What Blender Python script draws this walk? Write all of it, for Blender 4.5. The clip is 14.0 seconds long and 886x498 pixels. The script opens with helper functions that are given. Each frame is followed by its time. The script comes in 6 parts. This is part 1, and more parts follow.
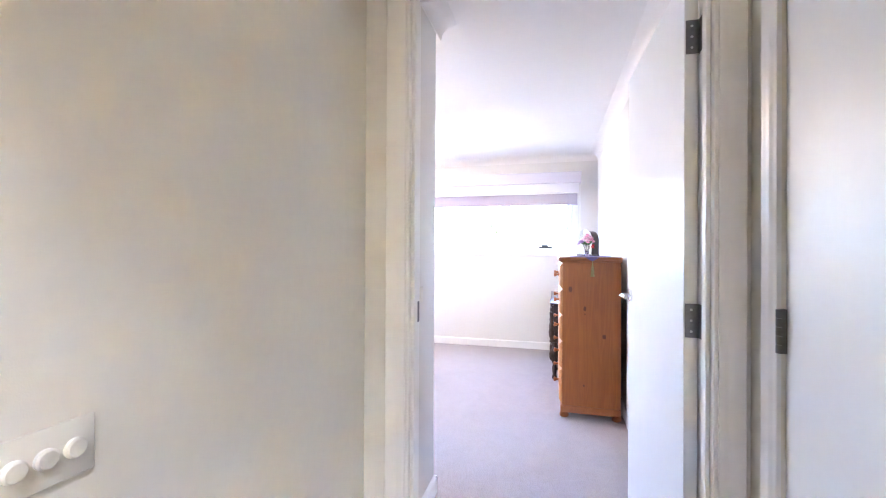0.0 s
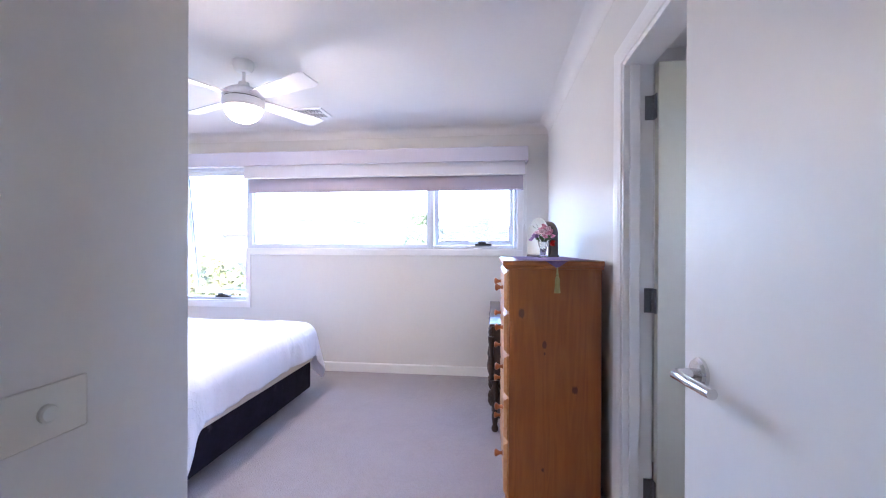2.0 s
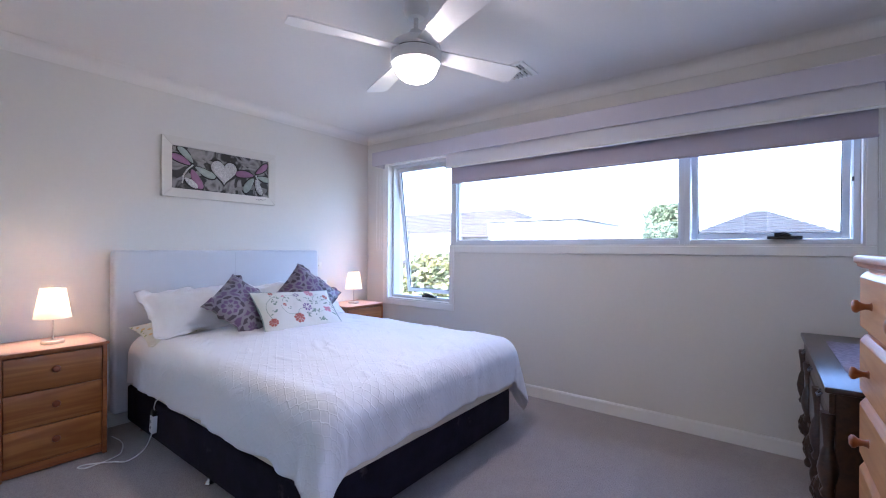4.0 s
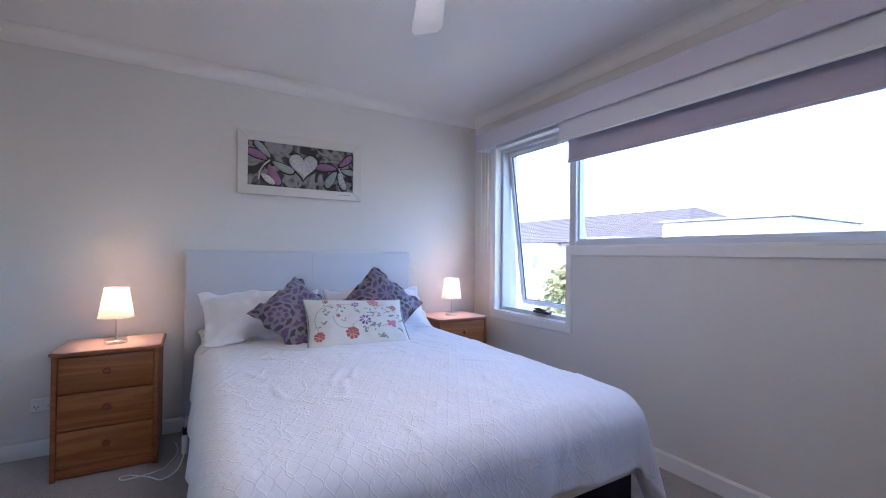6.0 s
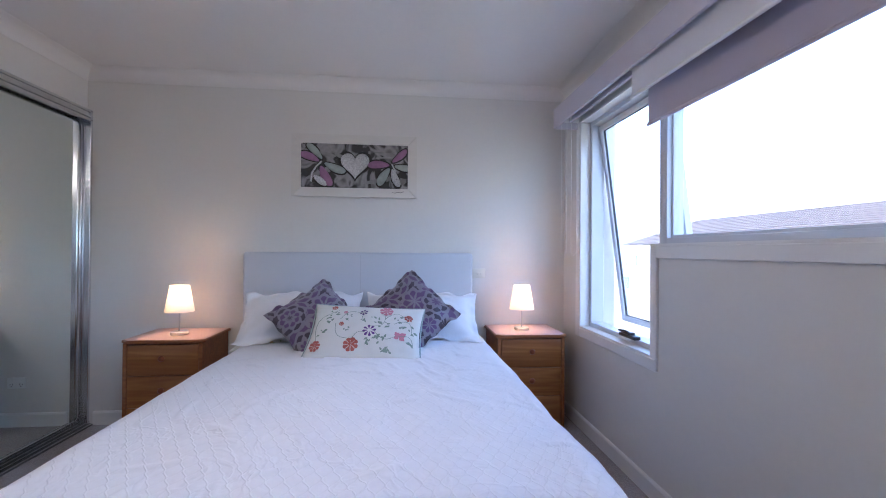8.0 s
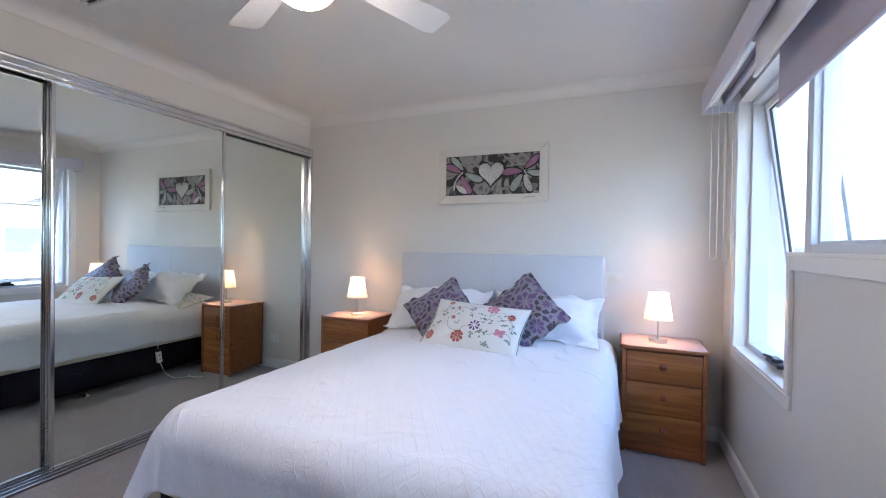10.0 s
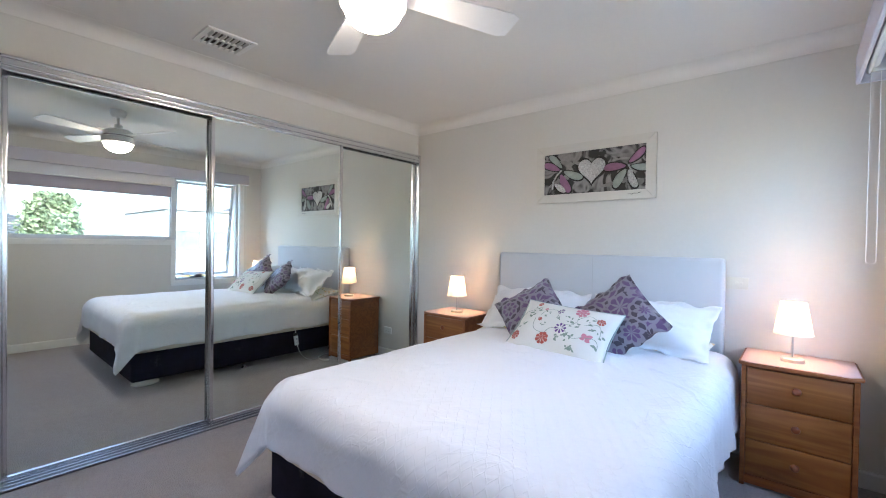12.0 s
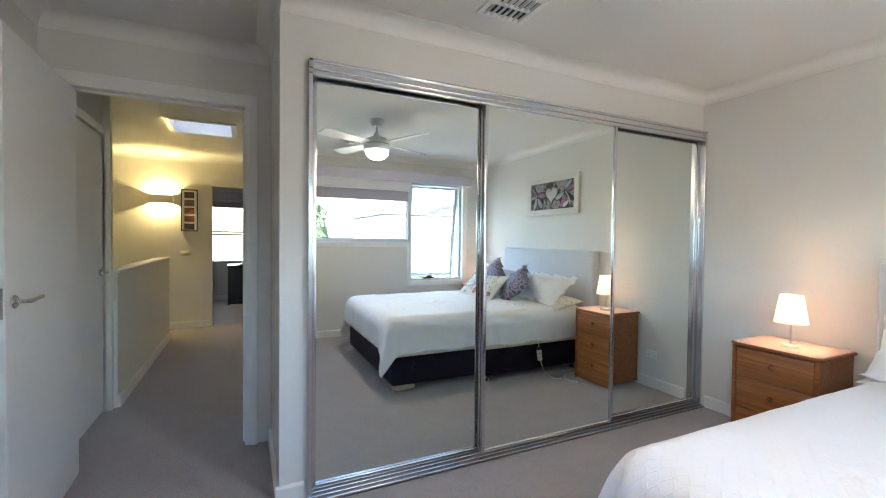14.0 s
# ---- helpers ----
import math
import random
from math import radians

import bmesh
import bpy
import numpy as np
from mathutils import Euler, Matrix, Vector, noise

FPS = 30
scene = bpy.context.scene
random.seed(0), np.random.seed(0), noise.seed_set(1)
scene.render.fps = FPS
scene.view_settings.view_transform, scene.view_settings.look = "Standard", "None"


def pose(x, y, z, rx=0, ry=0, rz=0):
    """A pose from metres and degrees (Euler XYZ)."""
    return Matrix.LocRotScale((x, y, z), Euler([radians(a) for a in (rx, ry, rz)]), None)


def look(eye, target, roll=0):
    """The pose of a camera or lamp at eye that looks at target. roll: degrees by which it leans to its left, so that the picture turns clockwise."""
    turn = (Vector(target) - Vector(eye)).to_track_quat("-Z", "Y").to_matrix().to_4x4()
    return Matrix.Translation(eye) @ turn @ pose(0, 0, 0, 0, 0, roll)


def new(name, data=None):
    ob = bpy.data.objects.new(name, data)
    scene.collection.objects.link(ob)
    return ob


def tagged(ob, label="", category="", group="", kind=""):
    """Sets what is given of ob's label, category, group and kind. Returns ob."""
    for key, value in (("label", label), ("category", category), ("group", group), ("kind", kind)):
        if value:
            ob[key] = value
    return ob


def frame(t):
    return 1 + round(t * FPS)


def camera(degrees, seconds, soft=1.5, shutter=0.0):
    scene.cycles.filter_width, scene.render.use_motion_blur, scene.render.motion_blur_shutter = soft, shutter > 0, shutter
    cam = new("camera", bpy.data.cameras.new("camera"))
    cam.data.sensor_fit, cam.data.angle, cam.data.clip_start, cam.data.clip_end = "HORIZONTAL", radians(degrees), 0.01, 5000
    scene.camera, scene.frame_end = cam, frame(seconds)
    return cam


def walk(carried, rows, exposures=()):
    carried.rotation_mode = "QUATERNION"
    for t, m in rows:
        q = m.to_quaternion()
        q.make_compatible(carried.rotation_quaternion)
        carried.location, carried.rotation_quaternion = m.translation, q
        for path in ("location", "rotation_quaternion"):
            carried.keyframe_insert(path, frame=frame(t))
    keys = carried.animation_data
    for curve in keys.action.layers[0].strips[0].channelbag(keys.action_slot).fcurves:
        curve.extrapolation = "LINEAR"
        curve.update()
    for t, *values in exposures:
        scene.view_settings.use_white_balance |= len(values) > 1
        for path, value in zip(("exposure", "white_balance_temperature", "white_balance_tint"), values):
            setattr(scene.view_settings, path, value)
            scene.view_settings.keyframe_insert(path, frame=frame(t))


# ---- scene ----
cam = camera(93.0, 14.0, soft=1.0)

PATH = [
    (0, (1.198, 0.484, 1.263), (0.69, 2.418, 1.271), 0.3),
    (0.5, (1.183, 0.767, 1.27), (1.024, 2.76, 1.269), 0.3),
    (1, (1.184, 1.139, 1.281), (1.118, 3.137, 1.277), 0.3),
    (1.5, (1.178, 1.485, 1.28), (1.095, 3.483, 1.272), 0.3),
    (2, (1.185, 1.839, 1.276), (0.955, 3.826, 1.272), 0.2),
    (2.5, (1.16, 2.13, 1.259), (0.708, 4.078, 1.258), 0.0),
    (3, (1.1, 2.402, 1.24), (0.368, 4.263, 1.244), 0.2),
    (3.5, (1.041, 2.572, 1.232), (0.043, 4.305, 1.239), 0.3),
    (3.7, (1.023, 2.652, 1.234), (-0.069, 4.328, 1.238), 0.3),
    (5.8, (0.804, 3.634, 1.229), (-0.881, 4.712, 1.241), 0.3),
    (6, (0.753, 3.743, 1.211), (-0.972, 4.755, 1.228), 0.5),
    (6.5, (0.667, 3.995, 1.206), (-1.15, 4.83, 1.217), 0.6),
    (7, (0.592, 4.222, 1.217), (-1.293, 4.89, 1.224), 0.5),
    (9.3, (0.658, 5.3, 1.232), (-1.284, 4.823, 1.239), 1.0),
    (9.5, (0.692, 5.317, 1.245), (-1.228, 4.756, 1.246), 1.1),
    (10, (0.713, 5.413, 1.279), (-1.129, 4.633, 1.259), 0.9),
    (10.5, (0.694, 5.507, 1.28), (-1.063, 4.553, 1.257), 0.9),
    (11, (0.667, 5.6, 1.275), (-1.003, 4.5, 1.255), 0.9),
    (11.5, (0.642, 5.652, 1.271), (-0.956, 4.45, 1.25), 0.9),
    (12, (0.627, 5.657, 1.282), (-0.9, 4.365, 1.255), 0.9),
    (12.5, (0.619, 5.591, 1.286), (-0.82, 4.201, 1.254), 0.8),
    (13, (0.654, 5.389, 1.32), (-0.649, 3.873, 1.274), 0.9),
    (13.5, (0.689, 5.103, 1.323), (-0.417, 3.437, 1.276), 0.8),
    (14, (0.751, 4.773, 1.311), (-0.101, 2.964, 1.267), 0.6),
]
EXPOSURES = [(0.0, 6.43, 5480.0, 22.0), (1.0, 5.97, 5430.0, 22.0), (1.5, 5.68, 5380.0, 24.0), (2.0, 5.3, 5340.0, 25.0), (3.0, 4.66, 5290.0, 25.0), (3.5, 4.38, 5270.0, 24.0), (6.0, 3.72, 5230.0, 22.0), (7.0, 3.62, 5240.0, 22.0), (9.5, 3.99, 5600.0, 18.0), (12.5, 4.31, 5830.0, 12.0), (13.5, 4.22, 5830.0, 11.0), (14.0, 4.52, 5920.0, 9.0)]
walk(cam, [(t, look(eye, target, roll)) for t, eye, target, roll in PATH], EXPOSURES)

# ---- world, sun, lamps' strengths ----
SKY, SUN = 0.15, 0.5
FAN_GLOW, BEDSIDE_W, SCONCE_W = 5.4, 0.225, 1.75
world = bpy.data.worlds.new("overcast_sky")
scene.world = world
world.use_nodes = True
_wn = world.node_tree.nodes
_sky = _wn.new("ShaderNodeTexSky")
_sky.sky_type, _sky.sun_disc = "NISHITA", False
_sky.sun_elevation, _sky.sun_rotation = radians(48), radians(150)
_sky.air_density, _sky.dust_density, _sky.ozone_density = 1.0, 4.0, 1.0
world.node_tree.links.new(_sky.outputs[0], _wn["Background"].inputs["Color"])
_wn["Background"].inputs["Strength"].default_value = SKY
sun = new("sun", bpy.data.lights.new("sun", "SUN"))
sun.data.energy, sun.data.angle, sun.data.color = SUN, radians(12), (1.0, 0.95, 0.88)
sun.matrix_world = look((0, 0, 30), (0 - 30 * math.sin(radians(150)) * math.cos(radians(48)), -30 * math.cos(radians(150)) * math.cos(radians(48)), 30 - 30 * math.sin(radians(48))))


# ---- materials ----
def material(name, colour, rough=0.5, metal=0.0, vary=0.06, grain=40.0, bump=0.0, bump_scale=200.0, blotch=2.0, spec=0.5, stretch=(1, 1, 1), sheen=0.0, coat=0.0):
    """A surface with colour varied at two scales and fine relief."""
    m = bpy.data.materials.new(name)
    m.use_nodes = True
    nt = m.node_tree
    b = nt.nodes["Principled BSDF"]
    b.inputs["Roughness"].default_value = rough
    b.inputs["Metallic"].default_value = metal
    b.inputs["Specular IOR Level"].default_value = spec
    b.inputs["Sheen Weight"].default_value = sheen
    b.inputs["Coat Weight"].default_value = coat
    tc = nt.nodes.new("ShaderNodeTexCoord")
    mp = nt.nodes.new("ShaderNodeMapping")
    mp.inputs["Scale"].default_value = stretch
    nt.links.new(tc.outputs["Object"], mp.inputs["Vector"])
    n1, n2 = nt.nodes.new("ShaderNodeTexNoise"), nt.nodes.new("ShaderNodeTexNoise")
    n1.inputs["Scale"].default_value, n2.inputs["Scale"].default_value = grain, blotch
    n1.inputs["Detail"].default_value, n2.inputs["Detail"].default_value = 3, 2
    mix = nt.nodes.new("ShaderNodeMath")
    mix.operation = "ADD"
    for n in (n1, n2):
        nt.links.new(mp.outputs[0], n.inputs["Vector"])
    nt.links.new(n1.outputs[0], mix.inputs[0])
    nt.links.new(n2.outputs[0], mix.inputs[1])
    ramp = nt.nodes.new("ShaderNodeMapRange")
    ramp.inputs["From Min"].default_value, ramp.inputs["From Max"].default_value = 0.6, 1.4
    ramp.inputs["To Min"].default_value, ramp.inputs["To Max"].default_value = 1 - vary, 1 + vary
    nt.links.new(mix.outputs[0], ramp.inputs["Value"])
    mul = nt.nodes.new("ShaderNodeVectorMath")
    mul.operation = "SCALE"
    mul.inputs[0].default_value = colour
    nt.links.new(ramp.outputs[0], mul.inputs["Scale"])
    nt.links.new(mul.outputs[0], b.inputs["Base Color"])
    if bump:
        nb, bp = nt.nodes.new("ShaderNodeTexNoise"), nt.nodes.new("ShaderNodeBump")
        nb.inputs["Scale"].default_value = bump_scale
        nb.inputs["Detail"].default_value = 2
        nt.links.new(mp.outputs[0], nb.inputs["Vector"])
        nt.links.new(nb.outputs[0], bp.inputs["Height"])
        bp.inputs["Strength"].default_value, bp.inputs["Distance"].default_value = 1.0, bump
        nt.links.new(bp.outputs[0], b.inputs["Normal"])
    return m


def math_node(nt, op, a, b=None, c=None):
    n = nt.nodes.new("ShaderNodeMath")
    n.operation = op
    for i, v in enumerate((a, b, c)):
        if v is None:
            continue
        if isinstance(v, (int, float)):
            n.inputs[i].default_value = v
        else:
            nt.links.new(v, n.inputs[i])
    return n.outputs[0]


def glow(name, colour, strength):
    m = bpy.data.materials.new(name)
    m.use_nodes = True
    b = m.node_tree.nodes["Principled BSDF"]
    b.inputs["Base Color"].default_value = (0.9, 0.9, 0.88, 1)
    b.inputs["Emission Color"].default_value = (*colour, 1)
    b.inputs["Emission Strength"].default_value = strength
    return m


def pane_material(name, gloss=0.07):
    m = bpy.data.materials.new(name)
    m.use_nodes = True
    nt = m.node_tree
    nt.nodes.remove(nt.nodes["Principled BSDF"])
    tr, gl, mx = nt.nodes.new("ShaderNodeBsdfTransparent"), nt.nodes.new("ShaderNodeBsdfGlossy"), nt.nodes.new("ShaderNodeMixShader")
    tr.inputs[0].default_value = (0.93, 0.965, 0.955, 1)
    gl.inputs["Roughness"].default_value = 0.01
    mx.inputs[0].default_value = gloss
    nt.links.new(tr.outputs[0], mx.inputs[1])
    nt.links.new(gl.outputs[0], mx.inputs[2])
    nt.links.new(mx.outputs[0], nt.nodes["Material Output"].inputs[0])
    return m


def wood(name, dark, light, along="Z", rough=0.38, scale=1.0, knots=(), coat=0.15, lines=0.13):
    """Straight-grained timber with darker growth lines, and round knots at the places given (object space)."""
    m = bpy.data.materials.new(name)
    m.use_nodes = True
    nt = m.node_tree
    b = nt.nodes["Principled BSDF"]
    b.inputs["Roughness"].default_value = rough
    b.inputs["Coat Weight"].default_value = coat
    b.inputs["Coat Roughness"].default_value = 0.25
    tc, mp = nt.nodes.new("ShaderNodeTexCoord"), nt.nodes.new("ShaderNodeMapping")
    s = {"X": (1.2, 14, 14), "Y": (14, 1.2, 14), "Z": (14, 14, 1.2)}[along]
    mp.inputs["Scale"].default_value = [v * scale for v in s]
    nt.links.new(tc.outputs["Object"], mp.inputs["Vector"])
    n0 = nt.nodes.new("ShaderNodeTexNoise")
    n0.inputs["Scale"].default_value, n0.inputs["Detail"].default_value, n0.inputs["Distortion"].default_value = 0.9, 3, 0.6
    n1 = nt.nodes.new("ShaderNodeTexNoise")
    n1.inputs["Scale"].default_value, n1.inputs["Detail"].default_value = 7.0, 4
    for n in (n0, n1):
        nt.links.new(mp.outputs[0], n.inputs["Vector"])
    bands = math_node(nt, "SINE", math_node(nt, "MULTIPLY", n0.outputs[0], 34.0))
    v = math_node(nt, "MULTIPLY_ADD", bands, lines, 0.5)
    v = math_node(nt, "ADD", v, math_node(nt, "MULTIPLY_ADD", n1.outputs[0], 0.5, -0.25))
    ramp = nt.nodes.new("ShaderNodeValToRGB")
    ramp.color_ramp.elements[0].position, ramp.color_ramp.elements[1].position = 0.2, 0.8
    ramp.color_ramp.elements[0].color, ramp.color_ramp.elements[1].color = (*dark, 1), (*light, 1)
    nt.links.new(v, ramp.inputs[0])
    col = ramp.outputs[0]
    for (kx, ky, kz, r) in knots:
        sub = nt.nodes.new("ShaderNodeVectorMath")
        sub.operation = "SUBTRACT"
        nt.links.new(tc.outputs["Object"], sub.inputs[0])
        sub.inputs[1].default_value = (kx, ky, kz)
        sc = nt.nodes.new("ShaderNodeVectorMath")
        sc.operation = "MULTIPLY"
        nt.links.new(sub.outputs[0], sc.inputs[0])
        sc.inputs[1].default_value = (1.0, 0.2, 0.62)
        ln = nt.nodes.new("ShaderNodeVectorMath")
        ln.operation = "LENGTH"
        nt.links.new(sc.outputs[0], ln.inputs[0])
        d = math_node(nt, "ADD", ln.outputs["Value"], math_node(nt, "MULTIPLY_ADD", n1.outputs[0], r * 0.8, -r * 0.4))
        mr = nt.nodes.new("ShaderNodeMapRange")
        mr.inputs["From Min"].default_value, mr.inputs["From Max"].default_value = r * 0.5, r * 0.74
        mr.inputs["To Min"].default_value, mr.inputs["To Max"].default_value = 1.0, 0.0
        nt.links.new(d, mr.inputs["Value"])
        mx = nt.nodes.new("ShaderNodeMix")
        mx.data_type = "RGBA"
        nt.links.new(mr.outputs[0], mx.inputs["Factor"])
        nt.links.new(col, mx.inputs["A"])
        mx.inputs["B"].default_value = (dark[0] * 0.38, dark[1] * 0.26, dark[2] * 0.4, 1)
        col = mx.outputs["Result"]
    nt.links.new(col, b.inputs["Base Color"])
    bp = nt.nodes.new("ShaderNodeBump")
    bp.inputs["Distance"].default_value, bp.inputs["Strength"].default_value = 0.0008, 0.6
    nt.links.new(v, bp.inputs["Height"])
    nt.links.new(bp.outputs[0], b.inputs["Normal"])
    return m


WALL = material("painted_plaster", (0.72, 0.70, 0.66), 0.6, vary=0.018, bump=0.0002, bump_scale=420, spec=0.35)
HALLWALL = material("cream_plaster", (0.78, 0.75, 0.655), 0.6, vary=0.02, bump=0.0002, bump_scale=420, spec=0.35)
CEIL = material("ceiling_paint", (0.79, 0.77, 0.74), 0.85, vary=0.015, bump=0.0003, bump_scale=300, spec=0.2)
TRIM = material("gloss_trim_paint", (0.82, 0.81, 0.785), 0.32, vary=0.012, bump=0.0002, bump_scale=120)
DOOR = material("satin_door_paint", (0.82, 0.82, 0.80), 0.4, vary=0.012, bump=0.00008, bump_scale=300)
ALU = material("powder_coated_frame", (0.63, 0.645, 0.66), 0.35, vary=0.01)
GASKET = material("black_rubber", (0.025, 0.025, 0.028), 0.6, vary=0.1)
CHROME = material("brushed_chrome", (0.78, 0.78, 0.79), 0.16, 1.0, vary=0.04, grain=150)
STEEL = material("satin_steel", (0.56, 0.55, 0.54), 0.34, 1.0, vary=0.06, grain=200)
HINGE = material("galvanised_hinge", (0.17, 0.17, 0.18), 0.42, 0.9, vary=0.15, grain=90)
TRACK = material("polished_aluminium", (0.72, 0.73, 0.75), 0.22, 1.0, vary=0.05, grain=90, stretch=(0.2, 4, 4))
MIRROR = material("mirror_silvering", (0.83, 0.885, 0.855), 0.006, 1.0, vary=0.004)
PANE = pane_material("window_glass")
LILAC = material("lilac_blind_fabric", (0.47, 0.43, 0.50), 0.85, vary=0.04, grain=400, bump=0.0004, bump_scale=700, sheen=0.2)
PELMET = material("lilac_pelmet_fabric", (0.60, 0.57, 0.63), 0.8, vary=0.03, grain=300, bump=0.0004, bump_scale=600)
PLASTIC = material("white_plastic", (0.82, 0.82, 0.80), 0.28, vary=0.01)
BLACK = material("black_metal", (0.02, 0.02, 0.022), 0.35, 0.2, vary=0.1)
FANWHITE = material("white_fan_enamel", (0.80, 0.80, 0.80), 0.3, vary=0.015)
LINEN = material("headboard_linen", (0.60, 0.615, 0.65), 0.9, vary=0.05, grain=350, bump=0.0006, bump_scale=520, sheen=0.3)
NAVY = material("navy_velour", (0.012, 0.0108, 0.025), 0.85, vary=0.5, grain=14, blotch=5, bump=0.0006, bump_scale=500, spec=0.2)


def scuffed(m, colour):
    """Pale rubbed patches on a dark pile."""
    nt = m.node_tree
    b = nt.nodes["Principled BSDF"]
    src = b.inputs["Base Color"].links[0].from_socket
    tc, nz, mr, mx = nt.nodes.new("ShaderNodeTexCoord"), nt.nodes.new("ShaderNodeTexNoise"), nt.nodes.new("ShaderNodeMapRange"), nt.nodes.new("ShaderNodeMix")
    nz.inputs["Scale"].default_value, nz.inputs["Detail"].default_value, nz.inputs["Roughness"].default_value = 3.2, 8, 0.72
    mr.inputs["From Min"].default_value, mr.inputs["From Max"].default_value = 0.60, 0.74
    mx.data_type = "RGBA"
    nt.links.new(tc.outputs["Object"], nz.inputs["Vector"])
    nt.links.new(nz.outputs[0], mr.inputs["Value"])
    nt.links.new(mr.outputs[0], mx.inputs["Factor"])
    nt.links.new(src, mx.inputs["A"])
    mx.inputs["B"].default_value = (*colour, 1)
    nt.links.new(mx.outputs["Result"], b.inputs["Base Color"])


scuffed(NAVY, (0.10, 0.095, 0.11))
COTTON = material("white_cotton", (0.82, 0.82, 0.83), 0.85, vary=0.02, grain=30, bump=0.004, bump_scale=11, sheen=0.15)
PINE_DARK, PINE_LIGHT = (0.29, 0.080, 0.016), (0.40, 0.128, 0.030)
# Pine with knots, its colour set deeper for the shade on the chest's end.
PINE_END_SHADED = wood("varnished_pine_end_shaded", (0.28, 0.074, 0.010), (0.385, 0.118, 0.018), "Z", 0.36, 1.0, ((-0.146, -0.4, 0.951, 0.022), (-0.042, -0.4, 0.81, 0.018), (-0.042, -0.4, 0.77, 0.010), (0.095, -0.4, 0.61, 0.020), (-0.05, -0.4, 0.245, 0.012), (-0.07, -0.4, 0.27, 0.008), (-0.08, -0.4, 0.50, 0.004)), coat=0.2, lines=0.13)
PINE = wood("varnished_pine", PINE_DARK, PINE_LIGHT, "Y", 0.36, coat=0.2, lines=0.08)
PINE_PALE = wood("pine_edge", (0.44, 0.175, 0.048), (0.57, 0.28, 0.10), "Y", 0.36)
OAK = wood("honey_oak_veneer", (0.19, 0.058, 0.016), (0.345, 0.121, 0.034), "Y", 0.4, 1.1, lines=0.16)
OAK_FRONT = wood("honey_oak_drawer_front", (0.245, 0.083, 0.018), (0.385, 0.148, 0.038), "Y", 0.4, 0.62, lines=0.22)
MAHOG = wood("dark_carved_oak", (0.016, 0.009, 0.006), (0.06, 0.029, 0.017), "Y", 0.3, 1.0, coat=0.4)
KNOB = wood("knob_wood", (0.17, 0.040, 0.014), (0.27, 0.072, 0.024), "X", 0.3)
PINK_MAT = material("dusty_pink_paper", (0.66, 0.46, 0.41), 0.75, vary=0.05, bump=0.0003, bump_scale=300)
GREEN = material("leaf_green", (0.09, 0.17, 0.06), 0.55, vary=0.3, grain=30)
DARKDESK = material("black_desk_laminate", (0.02, 0.021, 0.026), 0.45, vary=0.1)


def carpet_material():
    m = material("loop_pile_carpet", (0.45, 0.405, 0.395), 0.95, vary=0.07, grain=9, blotch=1.3, spec=0.1, sheen=0.25)
    nt = m.node_tree
    b = nt.nodes["Principled BSDF"]
    tc = nt.nodes.new("ShaderNodeTexCoord")
    vo = nt.nodes.new("ShaderNodeTexVoronoi")
    vo.inputs["Scale"].default_value = 190
    nt.links.new(tc.outputs["Object"], vo.inputs["Vector"])
    src = b.inputs["Base Color"].links[0].from_socket
    # Shade between the loops is put into the colour: lighter crowns, darker gaps.
    mr = nt.nodes.new("ShaderNodeMapRange")
    mr.inputs["From Max"].default_value = 0.7
    mr.inputs["To Min"].default_value, mr.inputs["To Max"].default_value = 1.15, 0.72
    nt.links.new(vo.outputs["Distance"], mr.inputs["Value"])
    mul = nt.nodes.new("ShaderNodeVectorMath")
    mul.operation = "SCALE"
    nt.links.new(src, mul.inputs[0])
    nt.links.new(mr.outputs[0], mul.inputs["Scale"])
    nt.links.new(mul.outputs[0], b.inputs["Base Color"])
    bp = nt.nodes.new("ShaderNodeBump")
    bp.invert = True
    bp.inputs["Distance"].default_value, bp.inputs["Strength"].default_value = 0.004, 0.8
    nt.links.new(vo.outputs["Distance"], bp.inputs["Height"])
    nt.links.new(bp.outputs[0], b.inputs["Normal"])
    return m


CARPET = carpet_material()


